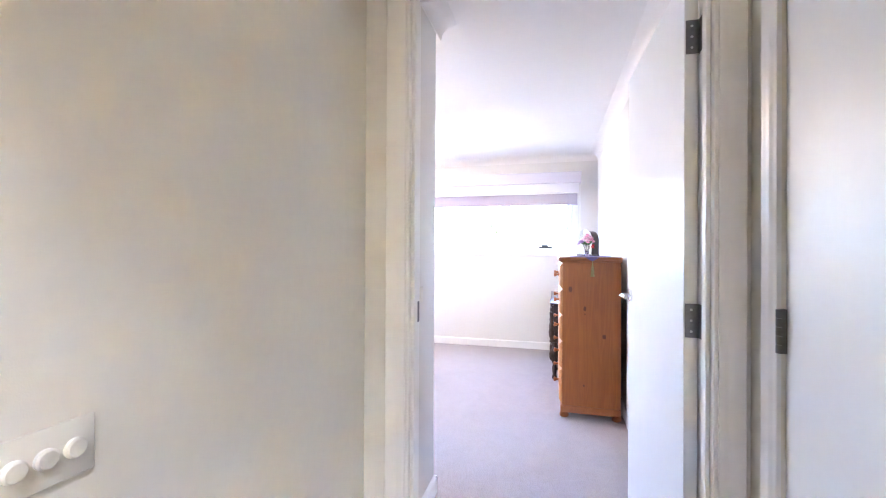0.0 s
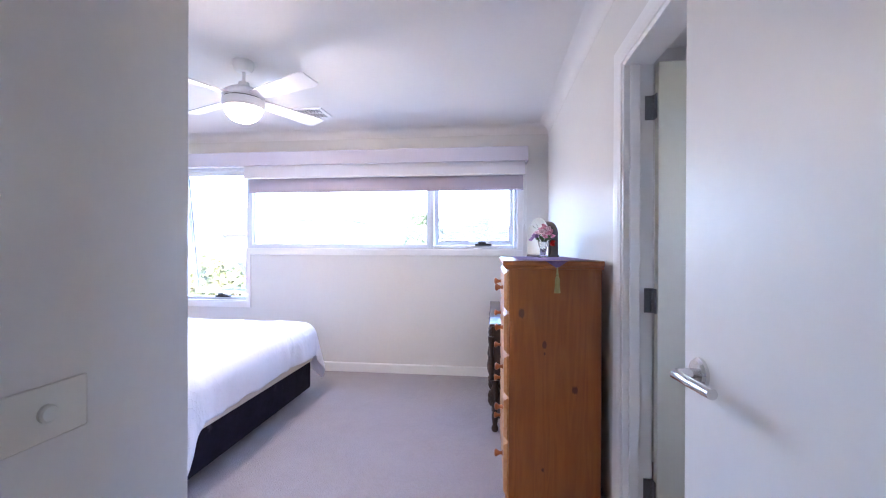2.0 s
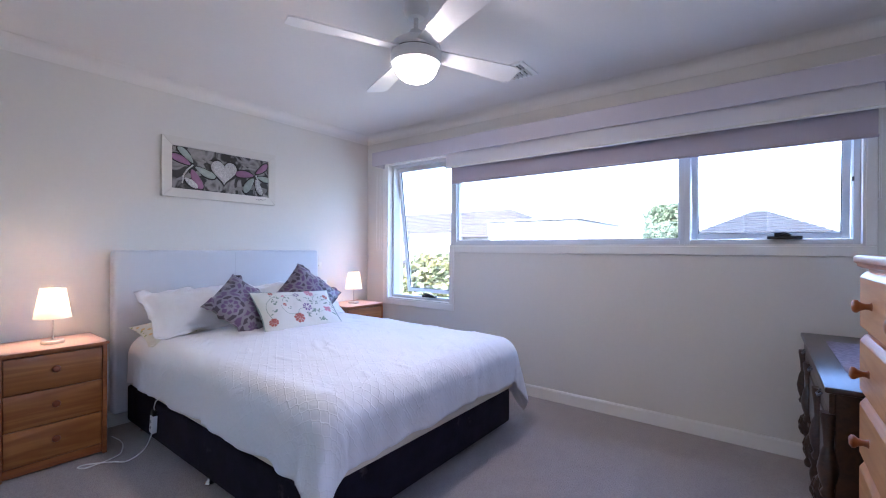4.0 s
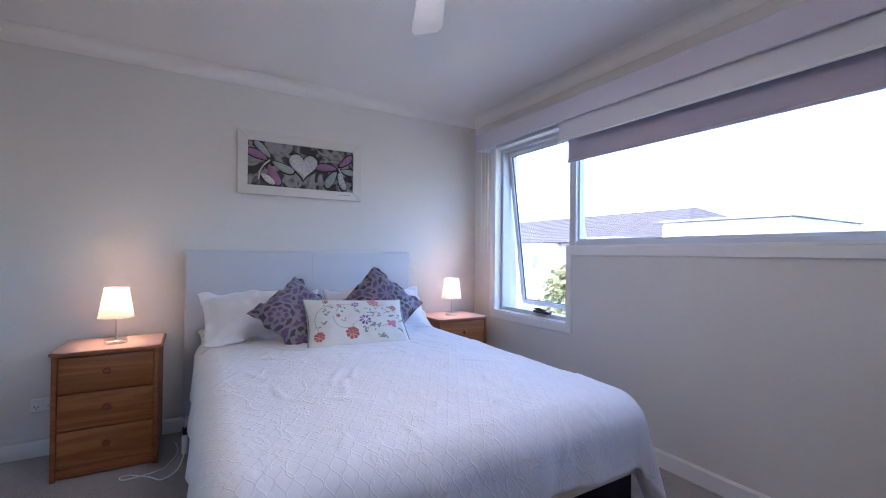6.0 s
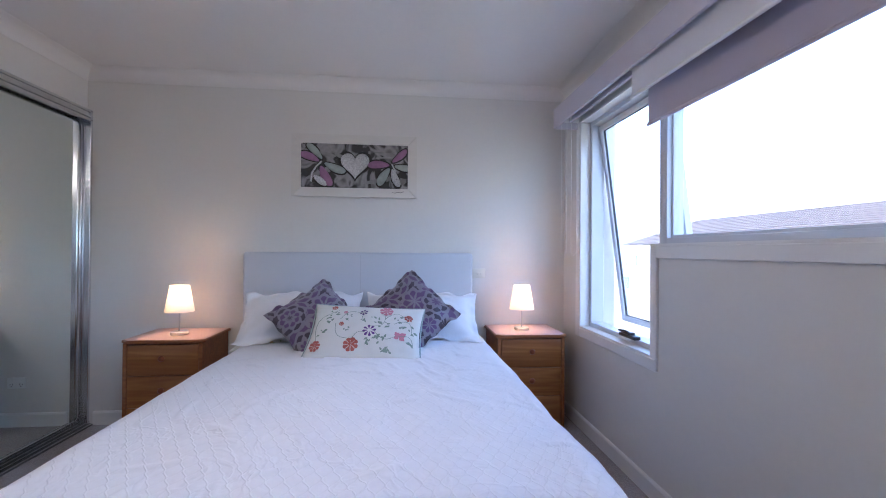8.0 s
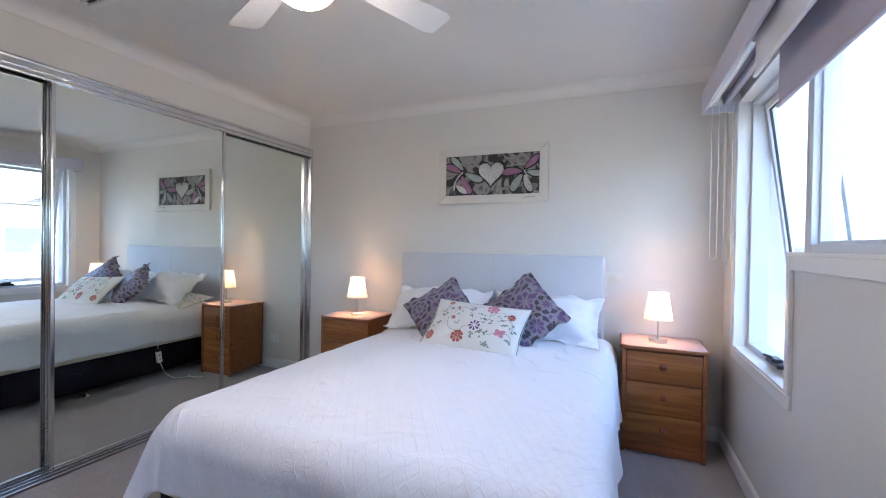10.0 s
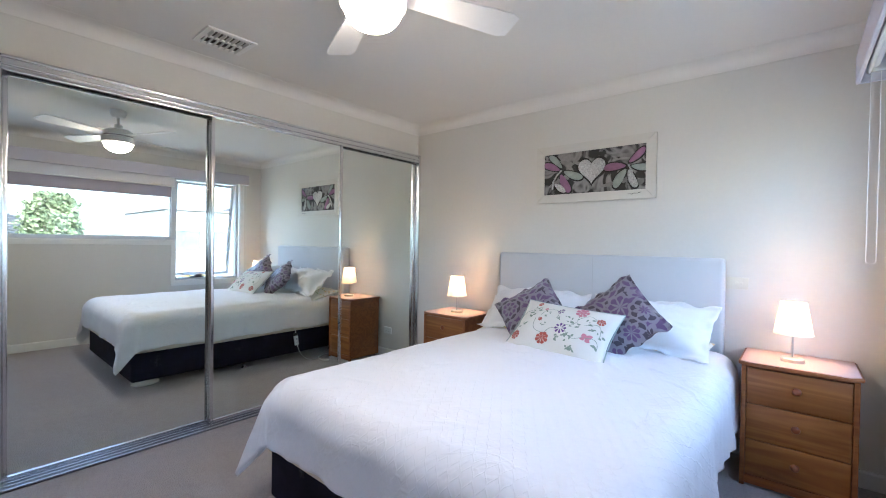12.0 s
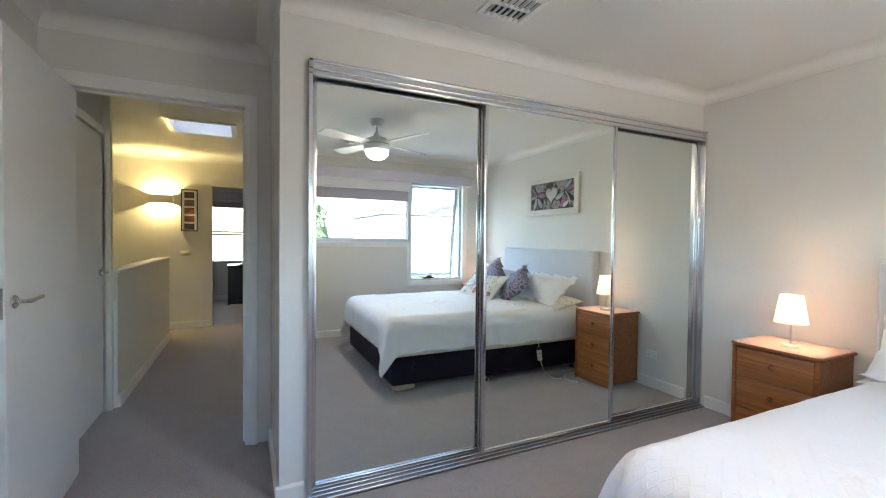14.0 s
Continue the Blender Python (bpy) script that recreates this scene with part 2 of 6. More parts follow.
def spread_material():
    """White cotton bedspread with a raised trellis of curved cords; the pattern follows the cloth (UV in metres)."""
    m = material("trellis_bedspread", (0.87, 0.87, 0.89), 0.8, vary=0.012, sheen=0.15)
    nt = m.node_tree
    b = nt.nodes["Principled BSDF"]
    uv = nt.nodes.new("ShaderNodeUVMap")
    sep = nt.nodes.new("ShaderNodeSeparateXYZ")
    nt.links.new(uv.outputs[0], sep.inputs[0])
    u, v = sep.outputs[0], sep.outputs[1]
    sw = math_node(nt, "SINE", math_node(nt, "MULTIPLY", u, 2 * math.pi / 0.075))
    cords = []
    for sign in (1, -1):
        ph = math_node(nt, "ADD", math_node(nt, "MULTIPLY", v, math.pi / 0.046), math_node(nt, "MULTIPLY", sw, 0.78 * sign))
        s = math_node(nt, "ABSOLUTE", math_node(nt, "SINE", math_node(nt, "ADD", ph, 0.0 if sign > 0 else math.pi / 2)))
        cords.append(math_node(nt, "SMOOTH_MIN", s, 0.22, 0.12))
    h = math_node(nt, "MULTIPLY", math_node(nt, "MINIMUM", cords[0], cords[1]), -1.0)
    nz = nt.nodes.new("ShaderNodeTexNoise")
    nz.inputs["Scale"].default_value, nz.inputs["Detail"].default_value = 9, 3
    nt.links.new(uv.outputs[0], nz.inputs["Vector"])
    h = math_node(nt, "ADD", h, math_node(nt, "MULTIPLY", nz.outputs[0], 1.0))
    # small creases of a washed cloth
    cz = nt.nodes.new("ShaderNodeTexNoise")
    cz.inputs["Scale"].default_value, cz.inputs["Detail"].default_value, cz.inputs["Distortion"].default_value = 5, 3, 1.2
    nt.links.new(uv.outputs[0], cz.inputs["Vector"])
    ridge = math_node(nt, "ABSOLUTE", math_node(nt, "SUBTRACT", cz.outputs[0], 0.5))
    h = math_node(nt, "ADD", h, math_node(nt, "MULTIPLY", math_node(nt, "MINIMUM", ridge, 0.05), -5.0))
    bp = nt.nodes.new("ShaderNodeBump")
    bp.inputs["Distance"].default_value, bp.inputs["Strength"].default_value = 0.006, 0.8
    nt.links.new(h, bp.inputs["Height"])
    nt.links.new(bp.outputs[0], b.inputs["Normal"])
    return m


SPREAD = spread_material()


def shade_material():
    m = bpy.data.materials.new("white_lamp_shade")
    m.use_nodes = True
    nt = m.node_tree
    b = nt.nodes["Principled BSDF"]
    b.inputs["Base Color"].default_value = (0.86, 0.83, 0.78, 1)
    b.inputs["Roughness"].default_value = 0.9
    tl, mx = nt.nodes.new("ShaderNodeBsdfTranslucent"), nt.nodes.new("ShaderNodeMixShader")
    tl.inputs[0].default_value = (0.95, 0.84, 0.68, 1)
    mx.inputs[0].default_value = 0.20
    nt.links.new(b.outputs[0], mx.inputs[1])
    nt.links.new(tl.outputs[0], mx.inputs[2])
    nt.links.new(mx.outputs[0], nt.nodes["Material Output"].inputs[0])
    return m


SHADE = shade_material()


def sheer_material():
    m = bpy.data.materials.new("white_sunscreen_blind")
    m.use_nodes = True
    nt = m.node_tree
    b = nt.nodes["Principled BSDF"]
    b.inputs["Base Color"].default_value = (0.80, 0.79, 0.82, 1)
    b.inputs["Roughness"].default_value = 0.9
    tl, mx = nt.nodes.new("ShaderNodeBsdfTranslucent"), nt.nodes.new("ShaderNodeMixShader")
    tl.inputs[0].default_value = (0.85, 0.84, 0.88, 1)
    mx.inputs[0].default_value = 0.15
    nt.links.new(b.outputs[0], mx.inputs[1])
    nt.links.new(tl.outputs[0], mx.inputs[2])
    nt.links.new(mx.outputs[0], nt.nodes["Material Output"].inputs[0])
    return m


SHEER = sheer_material()


# ---- mesh helpers ----
def box(bm, x0, x1, y0, y1, z0, z1, bevel=0.0, seg=1):
    """Adds a box to bm, with rounded edges if bevel is given."""
    r = bmesh.ops.create_cube(bm, size=1.0)
    vs = r["verts"]
    for v in vs:
        v.co = Vector((x0 + (v.co.x + 0.5) * (x1 - x0), y0 + (v.co.y + 0.5) * (y1 - y0), z0 + (v.co.z + 0.5) * (z1 - z0)))
    if bevel:
        edges = list({e for v in vs for e in v.link_edges})
        bmesh.ops.bevel(bm, geom=edges, offset=bevel, segments=seg, affect="EDGES", profile=0.5)
    return bm


def boxes(*items, bevel=0.0, seg=1):
    bm = bmesh.new()
    for it in items:
        box(bm, *it, bevel=bevel, seg=seg)
    return bm


def lathe(profile, segments=24, bm=None, centre=(0, 0, 0), axis="Z"):
    """A turned body from (radius, height) pairs."""
    bm = bm or bmesh.new()
    rings = []
    for r, h in profile:
        ring = []
        for i in range(segments):
            a = 2 * math.pi * i / segments
            p = (r * math.cos(a), r * math.sin(a), h)
            if axis == "X":
                p = (h, r * math.cos(a), r * math.sin(a))
            elif axis == "Y":
                p = (r * math.sin(a), h, r * math.cos(a))
            ring.append(bm.verts.new(Vector(p) + Vector(centre)))
        rings.append(ring)
    for a, b in zip(rings, rings[1:]):
        for i in range(segments):
            j = (i + 1) % segments
            bm.faces.new((a[i], a[j], b[j], b[i]))
    for ring, flip in ((rings[0], True), (rings[-1], False)):
        bm.faces.new(list(reversed(ring)) if flip else ring)
    bmesh.ops.recalc_face_normals(bm, faces=bm.faces[:])
    return bm


def tube(points, radius, segments=8, bm=None):
    """A round cord along points."""
    bm = bm or bmesh.new()
    pts = [Vector(p) for p in points]
    rings = []
    for i, p in enumerate(pts):
        d = (pts[min(i + 1, len(pts) - 1)] - pts[max(i - 1, 0)]).normalized()
        side = d.cross(Vector((0, 0, 1)))
        if side.length < 0.05:
            side = d.cross(Vector((1, 0, 0)))
        side.normalize()
        up = side.cross(d)
        rings.append([bm.verts.new(p + radius * (math.cos(2 * math.pi * k / segments) * side + math.sin(2 * math.pi * k / segments) * up)) for k in range(segments)])
    for a, b in zip(rings, rings[1:]):
        for k in range(segments):
            j = (k + 1) % segments
            bm.faces.new((a[k], a[j], b[j], b[k]))
    bm.faces.new(rings[0])
    bm.faces.new(rings[-1])
    bmesh.ops.recalc_face_normals(bm, faces=bm.faces[:])
    return bm


def prism(outline, h0, h1, axis="Z", bm=None):
    """An outline (2D points) pushed through from h0 to h1 along an axis."""
    bm = bm or bmesh.new()

    def place(p, h):
        return {"Z": (p[0], p[1], h), "Y": (p[0], h, p[1]), "X": (h, p[0], p[1])}[axis]
    a = [bm.verts.new(place(p, h0)) for p in outline]
    b = [bm.verts.new(place(p, h1)) for p in outline]
    n = len(outline)
    fs = [bm.faces.new(a), bm.faces.new(b)]
    for i in range(n):
        j = (i + 1) % n
        fs.append(bm.faces.new((a[i], a[j], b[j], b[i])))
    bmesh.ops.recalc_face_normals(bm, faces=bm.faces[:])
    return bm


def mesh_of(name, bm, mat, smooth=None):
    me = bpy.data.meshes.new(name)
    bm.to_mesh(me)
    bm.free()
    for mm in (mat if isinstance(mat, (list, tuple)) else (mat,)):
        me.materials.append(mm)
    if smooth:
        me.shade_smooth()
        if smooth < 180:
            me.set_sharp_from_angle(angle=radians(smooth))
    return me


def part(name, bm, mat, parent, label="", smooth=35, at=None):
    """Links a bmesh as one mesh object under a thing or a part."""
    ob = new(name, mesh_of(name, bm, mat, smooth))
    ob.parent = parent
    if at is not None:
        ob.matrix_basis = at
    return tagged(ob, label)


def thing(name, at, label, category, group=""):
    ob = new(name)
    ob.empty_display_size = 0.1
    ob.matrix_basis = at
    return tagged(ob, label, category, group)


def solid(name, bm, mat, label, category, at=None, smooth=35, group="", kind=""):
    """A thing that is one mesh."""
    ob = new(name, mesh_of(name, bm, mat, smooth))
    if at is not None:
        ob.matrix_basis = at
    return tagged(ob, label, category, group, kind)


def setting(name, bm, mat, label, category="", smooth=None):
    return solid(name, bm, mat, label, category or name.split("_")[0], None, smooth, "", "structure")


# ---- plan of the place ----
XW, XE, YN, YF = -2.57, 1.73, 6.045, 2.592      # bed wall, door-side wall, window wall, wardrobe front
XC = 0.600                                     # wall of the entry beside the wardrobe
YD0, YD1 = 1.755, 1.865                         # wall with the bedroom door
ZC = 2.48
JW, JE, ZD = 0.752, 1.612, 2.12               # bedroom door opening
CL, CS, CR = -2.25, -1.395, 1.447               # window: left, step, right
ZS, ZM, ZT = 0.70, 1.26, 2.15                  # window: low sill, step, head
SY0, SY1 = 2.83, 3.675                         # side door opening

setting("floor", boxes((-3.0, 4.2, -6.0, 6.3, -0.25, 0.0)), CARPET, "taupe grey loop pile carpet wall to wall", "floor")
_c = boxes((-3.0, 4.2, 1.875, 6.32, ZC, ZC + 0.2), (-3.0, 0.84, -6.0, 1.875, ZC, ZC + 0.2), (1.48, 4.2, -6.0, 1.875, ZC, ZC + 0.2),
           (0.84, 1.48, -0.11, 1.875, ZC, ZC + 0.2), (0.84, 1.48, -6.0, -0.74, ZC, ZC + 0.2))
setting("ceiling", _c, CEIL, "flat white plaster ceiling", "ceiling")
setting("wall_north", boxes((-2.9, CL, YN, 6.29, 0, ZC), (CR, 2.0, YN, 6.29, 0, ZC), (CL, CR, YN, 6.29, ZT, ZC), (CL, CS, YN, 6.29, 0, ZS), (CS, CR, YN, 6.29, 0, ZM)),
        WALL, "white plaster wall with an L-shaped window opening", "wall")
setting("wall_west", boxes((-2.9, XW, 1.7, YN, 0, ZC)), WALL, "white plaster wall behind the bed", "wall")
setting("wall_east", boxes((XE, 1.84, YD1, SY0, 0, ZC), (XE, 1.84, SY1, YN, 0, ZC), (XE, 1.84, SY0, SY1, 2.08, ZC)), WALL, "white plaster wall with a side doorway", "wall")
for _k, _b in enumerate(((XW, 0.47, 2.50, YF, 2.19, ZC), (0.47, XC, 2.50, YF, 0, ZC), (0.50, XC, YD1, 2.50, 0, ZC), (XW, 0.50, YD1, 1.99, 0, ZC))):
    setting("wall_wardrobe_%d" % (_k + 1), boxes(_b), WALL, "white plaster wall built around the wardrobe", "wall")
setting("wall_south", boxes((XW, JW - 0.02, YD0, YD1, 0, ZC), (JE + 0.02, 1.84, YD0, YD1, 0, ZC), (JW - 0.02, JE + 0.02, YD0, YD1, ZD + 0.02, ZC)), WALL, "white plaster wall with the bedroom doorway", "wall")
# hall
setting("wall_hall_west", boxes((0.5, XC, -2.27, YD0, 0, ZC)), HALLWALL, "cream plaster hall wall", "wall")
setting("wall_hall_east", boxes((1.70, 1.81, 1.605, YD0, 0, ZC), (1.70, 1.81, 0.89, 1.605, 2.06, ZC), (1.655, 1.81, 0.83, 0.89, 0, ZC)), HALLWALL, "cream plaster hall wall with a closed door", "wall")
setting("wall_stair_low", boxes((1.63, 1.73, -1.60, 0.83, 0, 1.03)), HALLWALL, "low plaster wall along the stairwell", "wall")
setting("wall_hall_south", boxes((1.19, 4.2, -2.38, -2.27, 0, ZC), (-0.6, 0.38, -2.38, -2.27, 0, ZC), (0.38, 1.19, -2.38, -2.27, 2.06, ZC)), HALLWALL, "cream plaster wall at the end of the hall", "wall")
setting("wall_stair_east", boxes((2.75, 2.86, -2.27, 1.82, 0, ZC), (1.81, 2.86, 0.83, 0.94, 0, ZC)), HALLWALL, "cream plaster stairwell wall", "wall")
# study at the end of the hall
WX0, WX1, WZ0, WZ1 = 0.74, 1.42, 0.78, 2.04
setting("wall_study", boxes((-0.6, WX0, -5.31, -5.2, 0, ZC), (WX1, 2.6, -5.31, -5.2, 0, ZC), (WX0, WX1, -5.31, -5.2, 0, WZ0), (WX0, WX1, -5.31, -5.2, WZ1, ZC),
                            (2.6, 2.71, -5.31, -2.38, 0, ZC), (-0.71, -0.6, -5.31, -2.27, 0, ZC)), WALL, "plain white study walls", "wall")
# side room behind the chest's wall
setting("wall_side_room", boxes((3.2, 3.31, 2.3, 2.9, 0, ZC), (3.2, 3.31, 3.5, 4.6, 0, ZC), (3.2, 3.31, 2.9, 3.5, 0, 1.4), (3.2, 3.31, 2.9, 3.5, 2.1, ZC), (1.84, 3.2, 2.3, 2.41, 0, ZC), (1.84, 3.2, 4.5, 4.61, 0, ZC)), WALL, "plain walls of the side room", "wall")
# unseen outer shell, added to keep daylight out of the cavities
setting("wall_outer", boxes((-3.1, -2.9, -6.1, 6.29, -0.25, 2.68), (4.2, 4.4, -6.1, 2.0, -0.25, 2.68), (4.2, 4.4, 4.7, 6.29, -0.25, 2.68), (2.0, 4.2, 6.05, 6.29, 0, ZC),
                            (-2.9, WX0, -6.1, -5.9, -0.25, 2.68), (WX1, 4.2, -6.1, -5.9, -0.25, 2.68)), WALL, "unseen outer shell that keeps daylight out of the cavities", "wall")
# skylight shaft
_s = boxes((0.843, 0.86, -0.737, -0.113, ZC - 0.002, 2.85), (1.46, 1.477, -0.737, -0.113, ZC - 0.002, 2.85), (0.86, 1.46, -0.737, -0.72, ZC - 0.002, 2.85), (0.86, 1.46, -0.13, -0.113, ZC - 0.002, 2.85))
setting("skylight", _s, TRIM, "white lined skylight shaft in the hall ceiling", "skylight")
_s = boxes((0.835, 0.885, -0.745, -0.105, ZC - 0.012, ZC - 0.002), (1.435, 1.485, -0.745, -0.105, ZC - 0.012, ZC - 0.002), (0.885, 1.435, -0.745, -0.695, ZC - 0.012, ZC - 0.002), (0.885, 1.435, -0.155, -0.105, ZC - 0.012, ZC - 0.002))
setting("trim_skylight", _s, TRIM, "white trim around the skylight", "trim")


# Glass darkened as a light filter, to cut the daylight falling into the hall.
SKYPANE = pane_material("dimming_skylight_glass", 0.05)
SKYPANE.node_tree.nodes["Transparent BSDF"].inputs[0].default_value = (0.40, 0.41, 0.42, 1)
setting("skylight_pane", boxes((0.862, 1.458, -0.718, -0.132, 2.80, 2.806)), SKYPANE, "skylight glass darkened to dim the hall's daylight", "skylight")


# ---- cornice, skirting, architraves ----
def cornice(bm, a, b, inward):
    """A coved cornice along the wall line a-b; inward points into the room."""
    a, b, n = Vector((*a, 0)), Vector((*b, 0)), Vector((*inward, 0))
    prof = [(0, -0.080), (0.003, -0.079), (0.004, -0.076)]
    for i in range(7):
        t = i / 6 * math.pi / 2
        prof.append((0.004 + 0.072 * (1 - math.cos(t)), -0.076 + 0.071 * math.sin(t)))
    prof += [(0.092, -0.0015), (0.092, 0.0), (0, 0.0)]
    ra = [bm.verts.new(a + n * p + Vector((0, 0, ZC + q - 0.001))) for p, q in prof]
    rb = [bm.verts.new(b + n * p + Vector((0, 0, ZC + q - 0.001))) for p, q in prof]
    for i in range(len(prof) - 1):
        bm.faces.new((ra[i], rb[i], rb[i + 1], ra[i + 1]))
    bm.faces.new(ra)
    bm.faces.new(rb)
    return bm


_b = bmesh.new()
for a, b, n in (((XW, YN), (XE, YN), (0, -1)), ((XW, YF), (XW, YN), (1, 0)), ((XE, YD1), (XE, YN), (-1, 0)), ((XW, YF), (XC, YF), (0, 1)),
                ((XC, YD1), (XC, YF + 0.092), (1, 0)), ((XC, YD1), (XE, YD1), (0, 1)), ((XC, -2.27), (2.75, -2.27), (0, 1)), ((XC, -2.27), (XC, YD0), (1, 0))):
    cornice(_b, a, b, n)
bmesh.ops.recalc_face_normals(_b, faces=_b.faces[:])
setting("trim_cornice", _b, CEIL, "white coved plaster cornice", "cornice", smooth=40)


def skirting(bm, a, b, n):
    prof = [(0, 0.001), (0.016, 0.001), (0.016, 0.082), (0.010, 0.092), (0.0, 0.094)]
    a, b, n = Vector((*a, 0)), Vector((*b, 0)), Vector((*n, 0))
    ra = [bm.verts.new(a + n * p + Vector((0, 0, q))) for p, q in prof]
    rb = [bm.verts.new(b + n * p + Vector((0, 0, q))) for p, q in prof]
    for i in range(len(prof) - 1):
        bm.faces.new((ra[i], rb[i], rb[i + 1], ra[i + 1]))
    bm.faces.new(ra)
    bm.faces.new(rb)


_b = bmesh.new()
for a, b, n in (((XW, YN), (XE, YN), (0, -1)), ((XW, 2.66), (XW, YN - 0.016), (1, 0)), ((XE, 3.70), (XE, YN - 0.016), (-1, 0)), ((0.485, YF), (XC + 0.016, YF), (0, 1)),
                ((XC, YD1 + 0.02), (XC, YF), (1, 0)), ((1.63, -1.60), (1.63, 0.83), (-1, 0)), ((1.614, -1.60), (1.73, -1.60), (0, -1)), ((1.22, -2.27), (2.75, -2.27), (0, 1)),
                ((XC, -2.27), (XC, YD0 - 0.02), (1, 0)), ((-0.6, -5.2), (2.6, -5.2), (0, 1)), ((1.84, 4.5), (3.2, 4.5), (0, -1))):
    skirting(_b, a, b, n)
bmesh.ops.recalc_face_normals(_b, faces=_b.faces[:])
setting("baseboard", _b, TRIM, "white painted skirting board", "baseboard")


def casing(bm, axis, plane, out, lo, hi, top, width=0.062):
    """Moulded architrave round a door opening lo..hi up to top, on the wall plane, standing out along out (+1/-1)."""
    prof = [(0.0, 0.0), (0.0, 0.009), (0.003, 0.011), (0.014, 0.012), (0.019, 0.016), (0.026, 0.0175), (0.036, 0.0185), (0.043, 0.021), (width - 0.003, 0.021), (width, 0.018), (width, 0.0)]
    rings = []
    for u, d in prof:
        pts = ((lo - u, 0.0), (lo - u, top + u), (hi + u, top + u), (hi + u, 0.0))
        rings.append([bm.verts.new((plane + out * d, s, z) if axis == "x" else (s, plane + out * d, z)) for s, z in pts])
    for a, b in zip(rings, rings[1:]):
        for k in range(3):
            bm.faces.new((a[k], a[k + 1], b[k + 1], b[k]))
    bmesh.ops.recalc_face_normals(bm, faces=bm.faces[:])
    return bm


_b = bmesh.new()
casing(_b, "y", YD1, 1, JW - 0.01, JE + 0.01, ZD + 0.01)
casing(_b, "y", YD0, -1, JW - 0.01, JE + 0.01, ZD + 0.01)
casing(_b, "x", XE, -1, SY0 - 0.005, SY1 + 0.005, 2.055)
casing(_b, "x", 1.70, -1, 0.89, 1.605, 2.06, 0.05)
setting("trim_architrave", _b, TRIM, "white moulded door architraves", "trim", smooth=40)
# jambs with stops
_b = boxes((JW - 0.018, JW, YD0 - 0.004, YD1 + 0.004, 0, ZD), (JE, JE + 0.018, YD0 - 0.004, YD1 + 0.004, 0, ZD), (JW - 0.018, JE + 0.018, YD0 - 0.004, YD1 + 0.004, ZD, ZD + 0.018),
           (JW, JW + 0.012, YD0 + 0.02, YD0 + 0.055, 0, ZD), (JE - 0.012, JE, YD0 + 0.02, YD0 + 0.055, 0, ZD), (JW + 0.012, JE - 0.012, YD0 + 0.02, YD0 + 0.055, ZD - 0.012, ZD), bevel=0.002)
setting("trim_door_jamb", _b, TRIM, "white bedroom door jamb with a stop", "trim")
_b = boxes((XE - 0.004, 1.844, SY0, SY0 + 0.018, 0, 2.05), (XE - 0.004, 1.844, SY1 - 0.018, SY1, 0, 2.05), (XE - 0.004, 1.844, SY0, SY1, 2.035, 2.07), (XE + 0.02, XE + 0.06, SY1 - 0.03, SY1 - 0.018, 0, 2.035), bevel=0.002)
setting("trim_side_jamb", _b, TRIM, "white side door jamb with a stop", "trim")
# sill of the low wall and window trims
setting("trim_wall_cap", boxes((1.615, 1.745, -1.615, 0.83, 1.03, 1.055), bevel=0.004), TRIM, "white timber capping on the low wall", "trim")
_b = boxes((CL - 0.06, CL, YN - 0.016, YN, ZS - 0.06, 2.2), (CL, CS + 0.04, YN - 0.016, YN, ZS - 0.06, ZS), (CS, CS + 0.04, YN - 0.016, YN, ZS, ZM), (CS + 0.04, CR + 0.045, YN - 0.016, YN, ZM - 0.06, ZM), (CR, CR + 0.045, YN - 0.016, YN, ZM, 2.2), bevel=0.003)
setting("trim_window", _b, TRIM, "flat white trim around the window", "trim")
_b = boxes((CL, CL + 0.012, YN - 0.012, 6.14, ZS, ZT), (CL + 0.012, CS, YN - 0.012, 6.14, ZS, ZS + 0.012), (CS - 0.012, CS, YN - 0.012, 6.14, ZS + 0.012, ZM), (CS - 0.012, CR, YN - 0.012, 6.14, ZM, ZM + 0.012), (CR - 0.012, CR, YN - 0.012, 6.14, ZM + 0.012, ZT), (CL + 0.012, CR - 0.012, YN - 0.012, 6.14, ZT - 0.012, ZT))
setting("trim_reveal", _b, TRIM, "white painted window reveal", "trim")


# ---- windows ----
def rim(x0, x1, z0, z1, y0, y1, w, bevel=0.002):
    return boxes((x0, x0 + w, y0, y1, z0, z1), (x1 - w, x1, y0, y1, z0, z1), (x0 + w, x1 - w, y0, y1, z0, z0 + w), (x0 + w, x1 - w, y0, y1, z1 - w, z1), bevel=bevel)


def winder(parent, x, z, y=6.10):
    part("winder", boxes((x - 0.085, x + 0.085, y - 0.03, y + 0.01, z, z + 0.02), (x - 0.05, x + 0.03, y - 0.035, y + 0.01, z + 0.02, z + 0.034), bevel=0.004), BLACK, parent, "black chain winder")
    part("winder_crank", tube([(x + 0.03, y - 0.02, z + 0.026), (x + 0.0, y - 0.035, z + 0.04), (x - 0.05, y - 0.045, z + 0.036)], 0.006), BLACK, parent)


